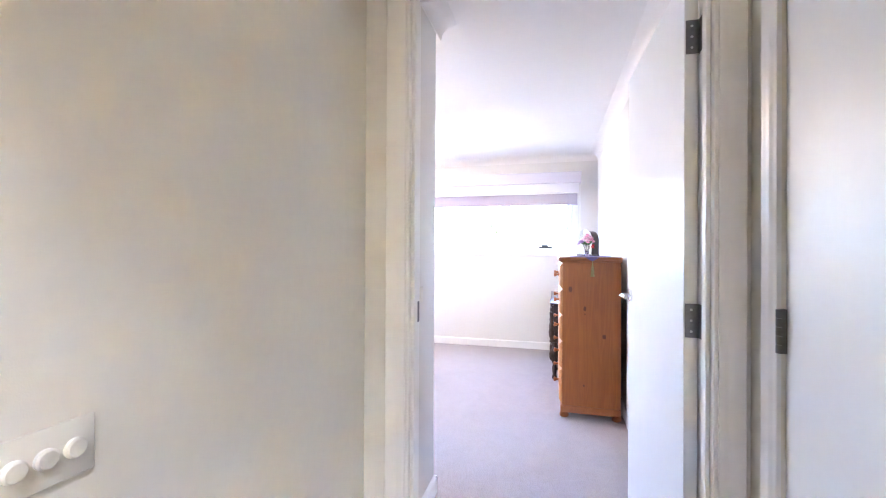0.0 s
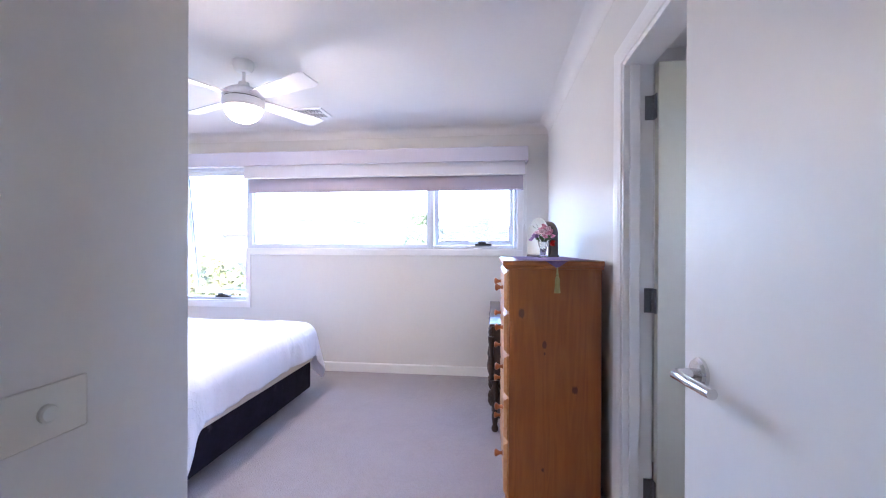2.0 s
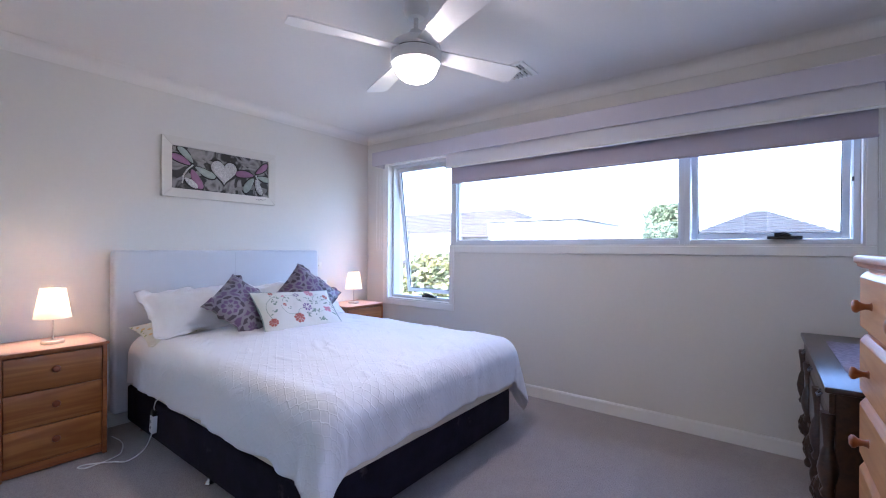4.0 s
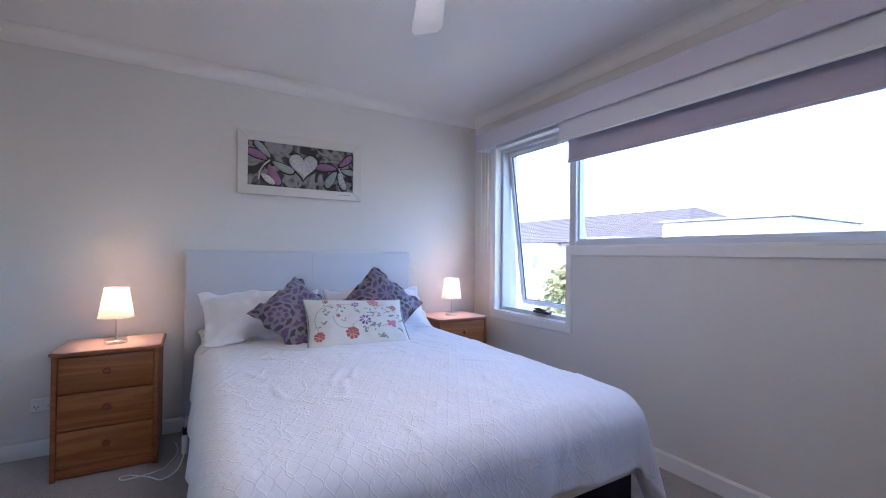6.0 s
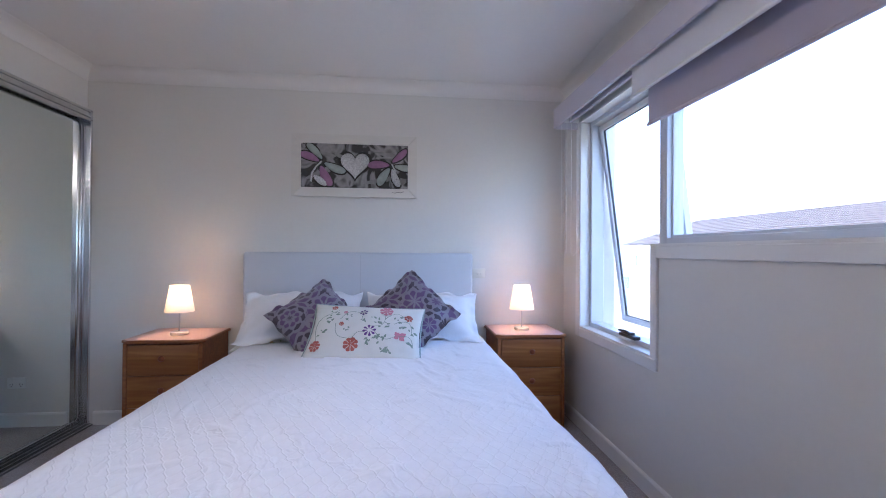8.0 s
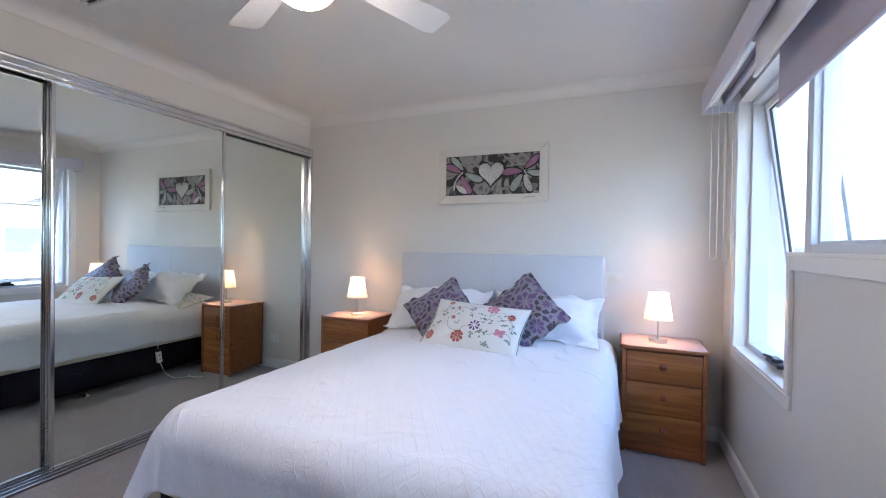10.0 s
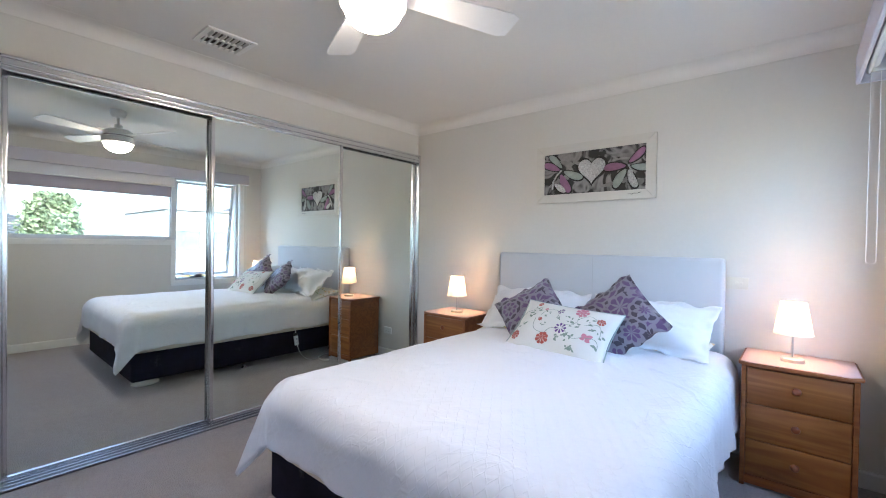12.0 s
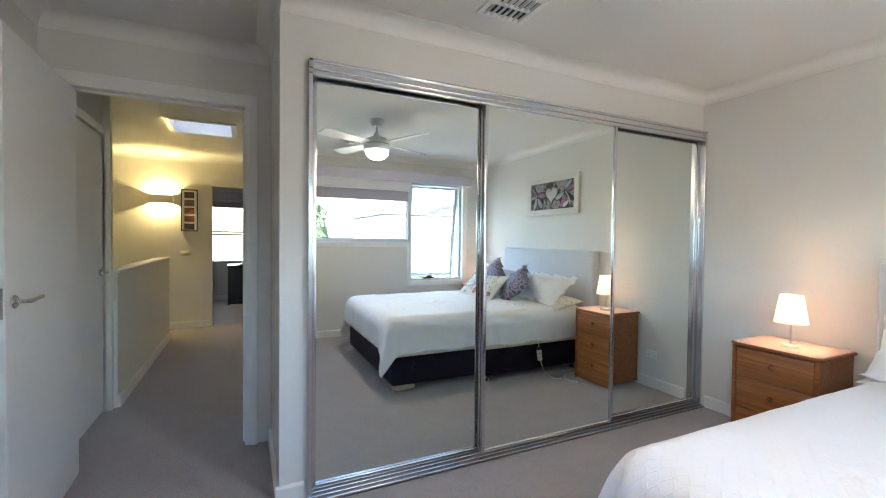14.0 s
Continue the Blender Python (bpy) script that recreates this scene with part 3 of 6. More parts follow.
def window(name, x0, x1, z0, z1, opening=0.0, label="", sash=True):
    ob = new(name)
    tagged(ob, label, "window", "", "structure")
    part("window_frame", rim(x0, x1, z0, z1, 6.10, 6.19, 0.03), ALU, ob)
    hinge = pose(0, 6.165, z1 - 0.035, opening, 0, 0)
    h = z1 - z0 - 0.07
    if sash:
        s = part("sash", rim(x0 + 0.032, x1 - 0.032, -h, 0, -0.018, 0.018, 0.036), ALU, ob, at=hinge)
        part("seal", rim(x0 + 0.066, x1 - 0.066, -h + 0.034, -0.034, -0.006, 0.006, 0.006, 0), GASKET, s)
        p = part("pane", boxes((x0 + 0.068, x1 - 0.068, -0.003, 0.003, -h + 0.036, -0.036)), PANE, s, smooth=None)
    else:
        part("bead", rim(x0 + 0.03, x1 - 0.03, z0 + 0.03, z1 - 0.03, 6.125, 6.165, 0.014), ALU, ob)
        p = part("pane", boxes((x0 + 0.04, x1 - 0.04, 6.142, 6.148, z0 + 0.04, z1 - 0.04)), PANE, ob, smooth=None)
    p.visible_shadow = False
    return ob


W1 = window("window_1", CL + 0.012, CS - 0.012, ZS + 0.012, ZT - 0.012, 7.5, "tall white aluminium awning window pushed open")
winder(W1, -1.70, ZS + 0.04)
W2 = window("window_2", CS - 0.012, 0.565, ZM + 0.012, ZT - 0.012, 0, "long fixed white aluminium window", False)
W3 = window("window_3", 0.565, CR - 0.012, ZM + 0.012, ZT - 0.012, 4.0, "white aluminium awning window slightly open")
winder(W3, 1.10, ZM + 0.042)
part("window_latch", boxes((CR - 0.050, CR - 0.040, 6.085, 6.10, 1.63, 1.655), bevel=0.002), HINGE, W3)

# study window: two stacked sashes with a blind
W4 = new("window_4")
tagged(W4, "white two-light study window in the far room", "window", "", "structure")
for z0, z1 in ((WZ0, 1.39), (1.41, WZ1)):
    part("window_frame", rim(WX0, WX1, z0, z1, -5.28, -5.22, 0.035), ALU, W4)
    p = part("pane", boxes((WX0 + 0.035, WX1 - 0.035, -5.252, -5.248, z0 + 0.035, z1 - 0.035)), PANE, W4, smooth=None)
    p.visible_shadow = False

# ---- doors ----
def lever(parent, y, z, x, side, tip):
    """Chrome lever on a round rose, on the face x, standing out along side, its lever pointing along y by tip."""
    part("rose", lathe([(0.026, 0), (0.026, 0.006), (0.022, 0.011), (0.012, 0.012)], 24, axis="X"), CHROME, parent, at=pose(x, y, z, 0, 0, 0 if side > 0 else 180))
    n = side * 0.048
    part("lever", tube([(x, y, z), (x + n * 0.8, y, z), (x + n, y + tip * 0.012, z), (x + n, y + tip * 0.06, z + 0.002), (x + n * 0.95, y + tip * 0.125, z + 0.004)], 0.0085, 12), CHROME, parent, "chrome lever handle")


D1 = thing("bedroom_door", pose(JE - 0.002, YD1 + 0.006, 0, 0, 0, 91.5), "flush white door standing open against the wall", "door")
part("leaf", boxes((0.004, 0.818, 0.0, 0.037, 0.012, 2.095), bevel=0.0015), DOOR, D1)
part("latch_plate", boxes((0.8182, 0.8195, 0.006, 0.031, 1.00, 1.115)), CHROME, D1)
for z in (0.22, 1.06, 1.90):
    h = part("hinge", boxes((0.0005, 0.0035, -0.002, 0.034, z - 0.05, z + 0.05), (-0.036, 0.0, -0.003, 0.0, z - 0.05, z + 0.05), bevel=0.0005), HINGE, D1, "galvanised butt hinge")
    for i in range(5):
        part("knuckle", lathe([(0.0065, z - 0.05 + i * 0.02), (0.0065, z - 0.0312 + i * 0.02)], 12, centre=(-0.001, -0.005, 0)), HINGE, h)
    for dz in (-0.032, 0.0, 0.032):
        part("screw", lathe([(0.0042, 0.0), (0.0035, -0.0012)], 10, axis="X", centre=(0.0008, 0.018, z + dz)), STEEL, h)


def lever_on_leaf(parent, x, z, y, side, tip):
    part("rose", lathe([(0.027, 0), (0.027, 0.006), (0.023, 0.011), (0.012, 0.012)], 24, axis="Y"), CHROME, parent, at=pose(x, y, z, 0, 0, 0 if side > 0 else 180))
    n = side * 0.05
    part("lever", tube([(x, y, z), (x, y + n * 0.8, z), (x + tip * 0.012, y + n, z), (x + tip * 0.06, y + n, z + 0.002), (x + tip * 0.125, y + n * 0.95, z + 0.004)], 0.0085, 12), CHROME, parent, "chrome lever handle")


lever_on_leaf(D1, 0.757, 1.057, 0.037, 1, -1)
lever_on_leaf(D1, 0.757, 1.057, 0.0, -1, -1)

D2 = thing("side_door", pose(1.845, SY1 - 0.02, 0, 0, 0, 0), "cream flush door swung open into the side room", "door")
# This leaf is coloured yellower and darker than the other doors.
part("leaf", boxes((0.004, 0.76, -0.038, 0.0, 0.012, 2.03), bevel=0.0015), material("cream_door_leaf", (0.60, 0.59, 0.48), 0.45, vary=0.02, bump=0.0001, bump_scale=300), D2)
for z in (0.28, 1.064, 1.855):
    h = part("hinge", boxes((-0.004, 0.0005, -0.036, 0.002, z - 0.05, z + 0.05), (-0.036, -0.004, -0.0025, 0.0, z - 0.05, z + 0.05), bevel=0.0005), HINGE, D2, "galvanised butt hinge")
    bm = bmesh.new()
    for i in range(5):
        lathe([(0.0065, z - 0.05 + i * 0.02), (0.0065, z - 0.0312 + i * 0.02)], 12, bm, (-0.004, -0.006, 0))
    part("knuckle", bm, HINGE, h)

D3 = thing("hall_door", pose(1.70, 0.895, 0), "closed white flush door in the hall", "door")
part("leaf", boxes((0.006, 0.042, 0.003, 0.704, 0.012, 2.05), bevel=0.0015), DOOR, D3)
for z in (0.22, 1.085, 1.90):
    h = part("hinge", boxes((-0.004, 0.006, 0.697, 0.711, z - 0.05, z + 0.05), bevel=0.0005), HINGE, D3, "galvanised butt hinge")
    bm = bmesh.new()
    for i in range(5):
        lathe([(0.0075, z - 0.05 + i * 0.02), (0.0075, z - 0.0312 + i * 0.02)], 12, bm, (-0.006, 0.704, 0))
    part("knuckle", bm, HINGE, h)
lever(D3, 0.065, 1.05, 0.006, -1, 1)

solid("strike_plate", boxes((JW - 0.0002, JW + 0.0012, YD1 - 0.026, YD1 - 0.002, 1.02, 1.09), bevel=0.0004), HINGE, "small chrome strike plate on the door jamb", "strike plate")


# ---- switches and sockets ----
PLATE = material("off_white_plastic", (0.73, 0.705, 0.62), 0.45, vary=0.01)


def wall_plate(name, at, w, h, dots, label):
    """A plate in its own XZ plane, facing -Y; dots: (x, z, radius) round rockers."""
    ob = thing(name, at, label, "switch")
    part("plate", boxes((-w / 2, w / 2, -0.0045, -0.0005, -h / 2, h / 2), bevel=0.003, seg=2), PLATE, ob)
    for x, z, r in dots:
        part("rocker", lathe([(r, 0.002), (r, -0.0035), (r * 0.8, -0.006), (r * 0.3, -0.0065)], 20, axis="Y"), PLATE, ob, at=pose(x, -0.0055, z))
    return ob


wall_plate("light_switch", pose(XC, 2.327, 1.057, 0, 0, 90), 0.115, 0.074, ((0, 0, 0.012),), "white plastic light switch on the entry wall")
wall_plate("dimmer_switch", pose(XC, 0.855, 1.008, 0, 0, 90), 0.115, 0.074, ((-0.032, 0, 0.013), (0, 0, 0.013), (0.032, 0, 0.013)), "white plastic triple dimmer switch on the hall wall")
wall_plate("bed_switch", pose(XW, 5.367, 1.061, 0, 0, 90), 0.115, 0.074, ((0.0, 0.0, 0.011), (0.022, 0.0, 0.008)), "white two-button switch beside the headboard")
wall_plate("hall_switch", pose(1.53, -2.27, 1.08, 0, 0, 180), 0.115, 0.074, ((0, 0, 0.012),), "white plastic light switch at the hall's end")


def socket(at, label):
    ob = thing("power_socket", at, label, "socket")
    part("plate", boxes((-0.058, 0.058, -0.010, -0.001, -0.037, 0.037), bevel=0.003), PLASTIC, ob)
    for sx in (-0.03, 0.03):
        part("rocker", boxes((sx - 0.006, sx + 0.006, -0.014, -0.010, 0.012, 0.026), bevel=0.002), PLASTIC, ob)
        part("pin_holes", boxes((sx - 0.010, sx - 0.007, -0.0105, -0.0098, -0.014, -0.004), (sx + 0.007, sx + 0.010, -0.0105, -0.0098, -0.014, -0.004), (sx - 0.0015, sx + 0.0015, -0.0105, -0.0098, -0.026, -0.017)), BLACK, ob)
    return ob


socket(pose(XW, 2.98, 0.30, 0, 0, 90), "white double power socket low on the bed wall")
socket(pose(XW, 5.367, 0.36, 0, 0, 90), "white double power socket with plugs beside the bed")
solid("power_plug", boxes((XW + 0.010, XW + 0.045, 5.30, 5.335, 0.33, 0.365), bevel=0.006), PLASTIC, "white power plug in the socket", "plug")
solid("lamp_cord", tube([(XW + 0.045, 5.317, 0.345), (XW + 0.08, 5.32, 0.30), (XW + 0.05, 5.335, 0.18), (XW + 0.06, 5.36, 0.10), (XW + 0.12, 5.355, 0.02), (XW + 0.20, 5.34, 0.006)], 0.003), PLASTIC, "thin white power cord behind the bed", "cord")


# ---- mirrored wardrobe ----
WD = thing("mirror_wardrobe", pose(0, 0, 0), "three-door sliding mirror wardrobe with silver frames", "wardrobe")
X0, X1 = -2.565, 0.470
top_track = part("top_track", boxes((X0, X1, 2.545, 2.612, 2.150, 2.188), bevel=0.0015), TRACK, WD, "polished aluminium double track")
part("track_fascia", boxes((X0, X1, 2.612, 2.622, 2.112, 2.190), bevel=0.0015), TRACK, top_track)
for _z0, _z1 in ((2.112, 2.125), (2.137, 2.149), (2.174, 2.190)):
    part("fascia_rib", boxes((X0, X1, 2.622, 2.632, _z0, _z1), bevel=0.003, seg=2), TRACK, top_track)
for _y in (2.545, 2.580):
    part("track_rail", boxes((X0, X1, _y, _y + 0.006, 2.125, 2.155), bevel=0.0015), TRACK, top_track)
# The base takes a dark metal, so the groove between the rails looks shaded.
bottom_track = part("bottom_track", boxes((X0, X1, 2.535, 2.662, 0.001, 0.010), bevel=0.001), HINGE, WD, "aluminium floor track, its groove coloured dark between polished rails")
for _y, _h in ((2.654, 0.016), (2.630, 0.024), (2.592, 0.024), (2.556, 0.022)):
    part("track_rail", boxes((X0, X1, _y, _y + 0.006, 0.0095, _h), bevel=0.001), TRACK, bottom_track)
part("side_channel", boxes((X1 - 0.02, X1, 2.545, 2.632, 0.01, 2.19), bevel=0.0015), TRACK, WD)
part("side_channel", boxes((X0, X0 + 0.02, 2.545, 2.632, 0.01, 2.19), bevel=0.0015), TRACK, WD)


def mirror_door(xa, xb, y):
    d = part("door", boxes((xa, xb, y - 0.010, y - 0.003, 0.030, 2.150)), DARKDESK, WD, "mirrored sliding door")
    part("mirror", boxes((xa + 0.012, xb - 0.012, y - 0.002, y + 0.002, 0.045, 2.130)), MIRROR, d, "clear mirror glass", smooth=None)
    for u in (xa, xb - 0.022):
        part("stile", boxes((u, u + 0.022, y - 0.012, y + 0.014, 0.026, 2.152), bevel=0.005, seg=2), TRACK, d)
    part("rail", boxes((xa + 0.022, xb - 0.022, y - 0.012, y + 0.008, 0.026, 0.050), bevel=0.003), TRACK, d)
    part("rail", boxes((xa + 0.022, xb - 0.022, y - 0.012, y + 0.008, 2.128, 2.152), bevel=0.003), TRACK, d)


mirror_door(-0.555, X1 - 0.022, 2.572)
mirror_door(-1.60, -0.530, 2.610)
mirror_door(X0 + 0.022, -1.565, 2.572)
part("carcass", boxes((X0, X1, 2.0, 2.02, 0.0, 2.19)), DARKDESK, WD, "dark wardrobe interior")

# ---- pelmet and blinds ----
PM = thing("blind_pelmet", pose(0, 0, 0), "lilac fabric-covered pelmet box over the window", "pelmet")
part("front", boxes((-2.301, 1.525, 5.855, 5.873, 2.103, 2.243), bevel=0.004), PELMET, PM)
part("top", boxes((-2.301, 1.525, 5.873, YN, 2.225, 2.243), bevel=0.002), PELMET, PM)
for x in (-2.301, 1.507):
    part("end_panel", boxes((x, x + 0.018, 5.873, YN, 2.103, 2.225), bevel=0.002), PELMET, PM)


def roller(x0, x1, y, top, bottom, mat, name, label, rad=0.022):
    b = thing(name, pose(0, 0, 0), label, "roller blind")
    part("roller", lathe([(rad, x0), (rad, x1)], 20, axis="X", centre=(0, y + rad, top)), mat, b)
    part("fabric", boxes((x0, x1, y, y + 0.0016, bottom + 0.008, top)), mat, b)
    part("bottom_rail", lathe([(0.004, x0 - 0.004), (0.009, x0 - 0.002), (0.009, x1 + 0.002), (0.004, x1 + 0.004)], 14, axis="X", centre=(0, y, bottom + 0.008)), PLASTIC if mat is not LILAC else LILAC, b)
    for x in (x0 - 0.008, x1):
        part("bracket", boxes((x, x + 0.008, y - 0.01, y + 0.06, top - 0.04, top + 0.03), bevel=0.002), PLASTIC, b)
    return b


roller(-1.352, 1.497, 5.90, 2.16, 1.978, SHEER, "sunscreen_blind", "white sunscreen roller blind lowered a little")
roller(-1.335, 1.485, 5.975, 2.17, 1.843, LILAC, "blockout_blind", "lilac blockout roller blind lowered below the pelmet")
roller(-2.27, -1.37, 5.90, 2.185, 2.14, SHEER, "short_sunscreen_blind", "white sunscreen roller blind rolled up", 0.02)
roller(-2.265, -1.38, 5.975, 2.185, 2.145, LILAC, "short_blockout_blind", "lilac blockout roller blind rolled up", 0.02)


def bead_chain(x, y, z0, z1, w, label):
    pts = []
    n = 40
    for i in range(n + 1):
        pts.append((x, y - w / 2, z1 + (z0 - z1) * i / n))
    for i in range(1, 10):
        a = math.pi * i / 9
        pts.append((x, y - w / 2 * math.cos(a), z0 - w / 2 * math.sin(a)))
    for i in range(n + 1):
        pts.append((x + 0.012, y + w / 2, z0 + (z1 - z0) * i / n))
    bm = tube(pts, 0.0013, 5)
    step = 0.012
    z = z0
    while z < z1:
        for yy, xx in ((y - w / 2, x), (y + w / 2, x + 0.012)):
            bmesh.ops.create_icosphere(bm, subdivisions=1, radius=0.0027, matrix=Matrix.Translation((xx, yy, z)))
        z += step
    solid("blind_chain", bm, PLASTIC, label, "blind chain", group="chains of the blinds")


bead_chain(-2.278, 5.925, 1.23, 2.14, 0.034, "white beaded blind chain hanging beside the tall window")
bead_chain(-2.272, 5.995, 1.225, 2.14, 0.036, "white beaded blind chain hanging beside the tall window")
bead_chain(1.507, 5.935, 1.47, 2.12, 0.03, "white beaded blind chain hanging at the window's end")
bead_chain(1.493, 6.005, 1.52, 2.12, 0.03, "white beaded blind chain hanging at the window's end")


# ---- ceiling fan ----
FX, FY = -0.42, 4.405
FAN = thing("ceiling_fan", pose(FX, FY, 0.012), "white four-blade ceiling fan with a lit opal dome", "ceiling fan")
part("canopy", lathe([(0.066, ZC - 0.001), (0.066, 2.445), (0.058, 2.420), (0.042, 2.402), (0.02, 2.400)], 32), FANWHITE, FAN)
part("downrod", lathe([(0.012, 2.405), (0.012, 2.322)], 16), FANWHITE, FAN)
part("collar", lathe([(0.02, 2.337), (0.033, 2.334), (0.036, 2.307), (0.036, 2.292)], 24), FANWHITE, FAN)
part("motor_housing", lathe([(0.036, 2.300), (0.085, 2.290), (0.118, 2.267), (0.127, 2.244), (0.127, 2.227)], 40), FANWHITE, FAN)
part("housing_gap", lathe([(0.120, 2.227), (0.120, 2.220)], 40), GASKET, FAN)
part("light_ring", lathe([(0.127, 2.220), (0.130, 2.207), (0.124, 2.164), (0.110, 2.160)], 40), FANWHITE, FAN)
OPAL = glow("opal_dome", (1.0, 0.81, 0.60), FAN_GLOW)
dome = [(0.111 * math.cos(a), 2.160 - 0.086 * math.sin(a)) for a in [i / 10 * math.pi / 2 for i in range(10)]] + [(0.004, 2.074)]
part("light_dome", lathe(dome, 36), OPAL, FAN, "glowing opal glass dome", smooth=180)
for k in range(4):
    bm = bmesh.new()
    ts = [i / 14 for i in range(15)]
    lo, up = [], []
    for t in ts:
        r = 0.10 + t * 0.53
        half = 0.045 + 0.030 * t if t < 0.9 else (0.045 + 0.030 * t) * math.sqrt(max(0.0, 1 - ((t - 0.9) / 0.1) ** 2 * 0.45))
        lo.append((r, -half))
        up.append((r, half * 1.0))
    outline = lo + list(reversed(up))
    prism(outline, -0.0035, 0.0035, "Z", bm)
    part("blade", bm, FANWHITE, FAN, at=pose(0, 0, 2.234, 0, 0, -24.5 + 90 * k) @ pose(0, 0, 0, -12, 0, 0), smooth=30)


# ---- ceiling vents ----
def ceiling_vent(at):
    v = thing("ceiling_vent", at @ Matrix.Diagonal((1.12, 1.12, 1, 1)), "white square ceiling air vent with slotted louvres", "air vent", "ceiling vents")
    part("frame", rim_flat(-0.125, 0.125, -0.11, 0.11, 0.028), PLASTIC, v)
    part("backing", boxes((-0.10, 0.10, -0.085, 0.085, -0.004, -0.001)), GASKET, v)
    part("divider", boxes((-0.10, 0.10, -0.008, 0.008, -0.014, -0.002)), PLASTIC, v)
    for s in (-1, 1):
        for i in range(7):
            y = s * 0.05
            x = -0.088 + i * 0.0293
            part("louvre", boxes((-0.002, 0.002, -0.040, 0.040, -0.010, 0.010)), PLASTIC, v, at=pose(x, y, -0.011, 0, 12 * s, 0), smooth=None)


def rim_flat(x0, x1, y0, y1, w):
    return boxes((x0, x0 + w, y0, y1, -0.012, -0.001), (x1 - w, x1, y0, y1, -0.012, -0.001), (x0 + w, x1 - w, y0, y0 + w, -0.012, -0.001), (x0 + w, x1 - w, y1 - w, y1, -0.012, -0.001), bevel=0.002)


ceiling_vent(pose(-0.41, 5.42, ZC))
ceiling_vent(pose(-0.455, 3.0, ZC, 0, 0, 180))


# ---- bed ----
BX0, BX1, BY0, BY1 = -2.44, -0.375, 3.748, 5.345
HB = thing("headboard", pose(XW, 4.495, 0), "pale grey linen upholstered headboard against the wall", "headboard")
_b = boxes((0.004, 0.106, -0.815, 0.815, 0.10, 1.214), bevel=0.022, seg=3)
part("panel", _b, LINEN, HB)
part("seam", boxes((0.104, 0.1075, -0.0015, 0.0015, 0.4, 1.195)), material("seam_thread", (0.52, 0.53, 0.56), 0.9), HB)

BED = thing("bed", pose(0, 0, 0), "dark navy velour ensemble bed base on small feet", "bed")
part("base", boxes((BX0, BX1, BY0, BY1, 0.060, 0.300), bevel=0.018, seg=3), NAVY, BED)
FOOTM = [(0.026, 0.0), (0.028, 0.008), (0.018, 0.020), (0.012, 0.030), (0.016, 0.05), (0.022, 0.078)]
for fx, fy in ((-0.50, 3.815), (-1.30, 3.79), (-2.33, 3.815), (-0.50, 5.28), (-1.30, 5.305), (-2.33, 5.28)):
    part("foot", lathe(FOOTM, 16, centre=(fx, fy, 0)), CHROME, BED, "chrome glide foot")


_b = bmesh.new()
_v = {}
for _i in range(13):
    for _j in range(5):
        _x, _t = BX1 - 0.20 + _i * 0.017, _j / 4
        _v[_i, _j] = _b.verts.new((_x, BY0 + 0.03 - 0.05 * math.sin(2.2 * _t) - 0.008 * math.sin(_i * 0.9), 0.068 - _t * 0.05 * (0.6 + 0.4 * math.sin(_i * 0.26))))
for _i in range(12):
    for _j in range(4):
        _b.faces.new((_v[_i, _j], _v[_i + 1, _j], _v[_i + 1, _j + 1], _v[_i, _j + 1]))
part("lining", _b, material("torn_cream_lining", (0.62, 0.59, 0.53), 0.9, vary=0.1), BED, "torn cream lining sagging under the corner", smooth=180)


def floral_sheet():
    m = material("floral_sheet", (0.82, 0.81, 0.73), 0.85, vary=0.03)
    nt = m.node_tree
    b = nt.nodes["Principled BSDF"]
    src = b.inputs["Base Color"].links[0].from_socket
    tc = nt.nodes.new("ShaderNodeTexCoord")
    for scale, thr, colour in ((26, 0.10, (0.45, 0.52, 0.28)), (17, 0.09, (0.78, 0.60, 0.35))):
        vo = nt.nodes.new("ShaderNodeTexVoronoi")
        vo.inputs["Scale"].default_value = scale
        nt.links.new(tc.outputs["Object"], vo.inputs["Vector"])
        lt = math_node(nt, "LESS_THAN", vo.outputs["Distance"], thr * 2.4)
        mx = nt.nodes.new("ShaderNodeMix")
        mx.data_type = "RGBA"
        nt.links.new(lt, mx.inputs["Factor"])
        nt.links.new(src, mx.inputs["A"])
        mx.inputs["B"].default_value = (*colour, 1)
        src = mx.outputs["Result"]
    nt.links.new(src, b.inputs["Base Color"])
    return m


FLORALSHEET = floral_sheet()
solid("mattress", boxes((BX0, BX1 - 0.005, BY0 + 0.045, BY1 + 0.012, 0.302, 0.585), bevel=0.06, seg=4), FLORALSHEET, "thick mattress in a cream floral sheet", "mattress")
solid("mattress_valance", boxes((BX0 + 0.01, BX1 + 0.012, BY0 + 0.018, BY1 + 0.022, 0.288, 0.37), bevel=0.014, seg=2), material("cream_underlay", (0.74, 0.68, 0.58), 0.85, vary=0.05), "cream mattress protector edge below the bedspread", "mattress protector")


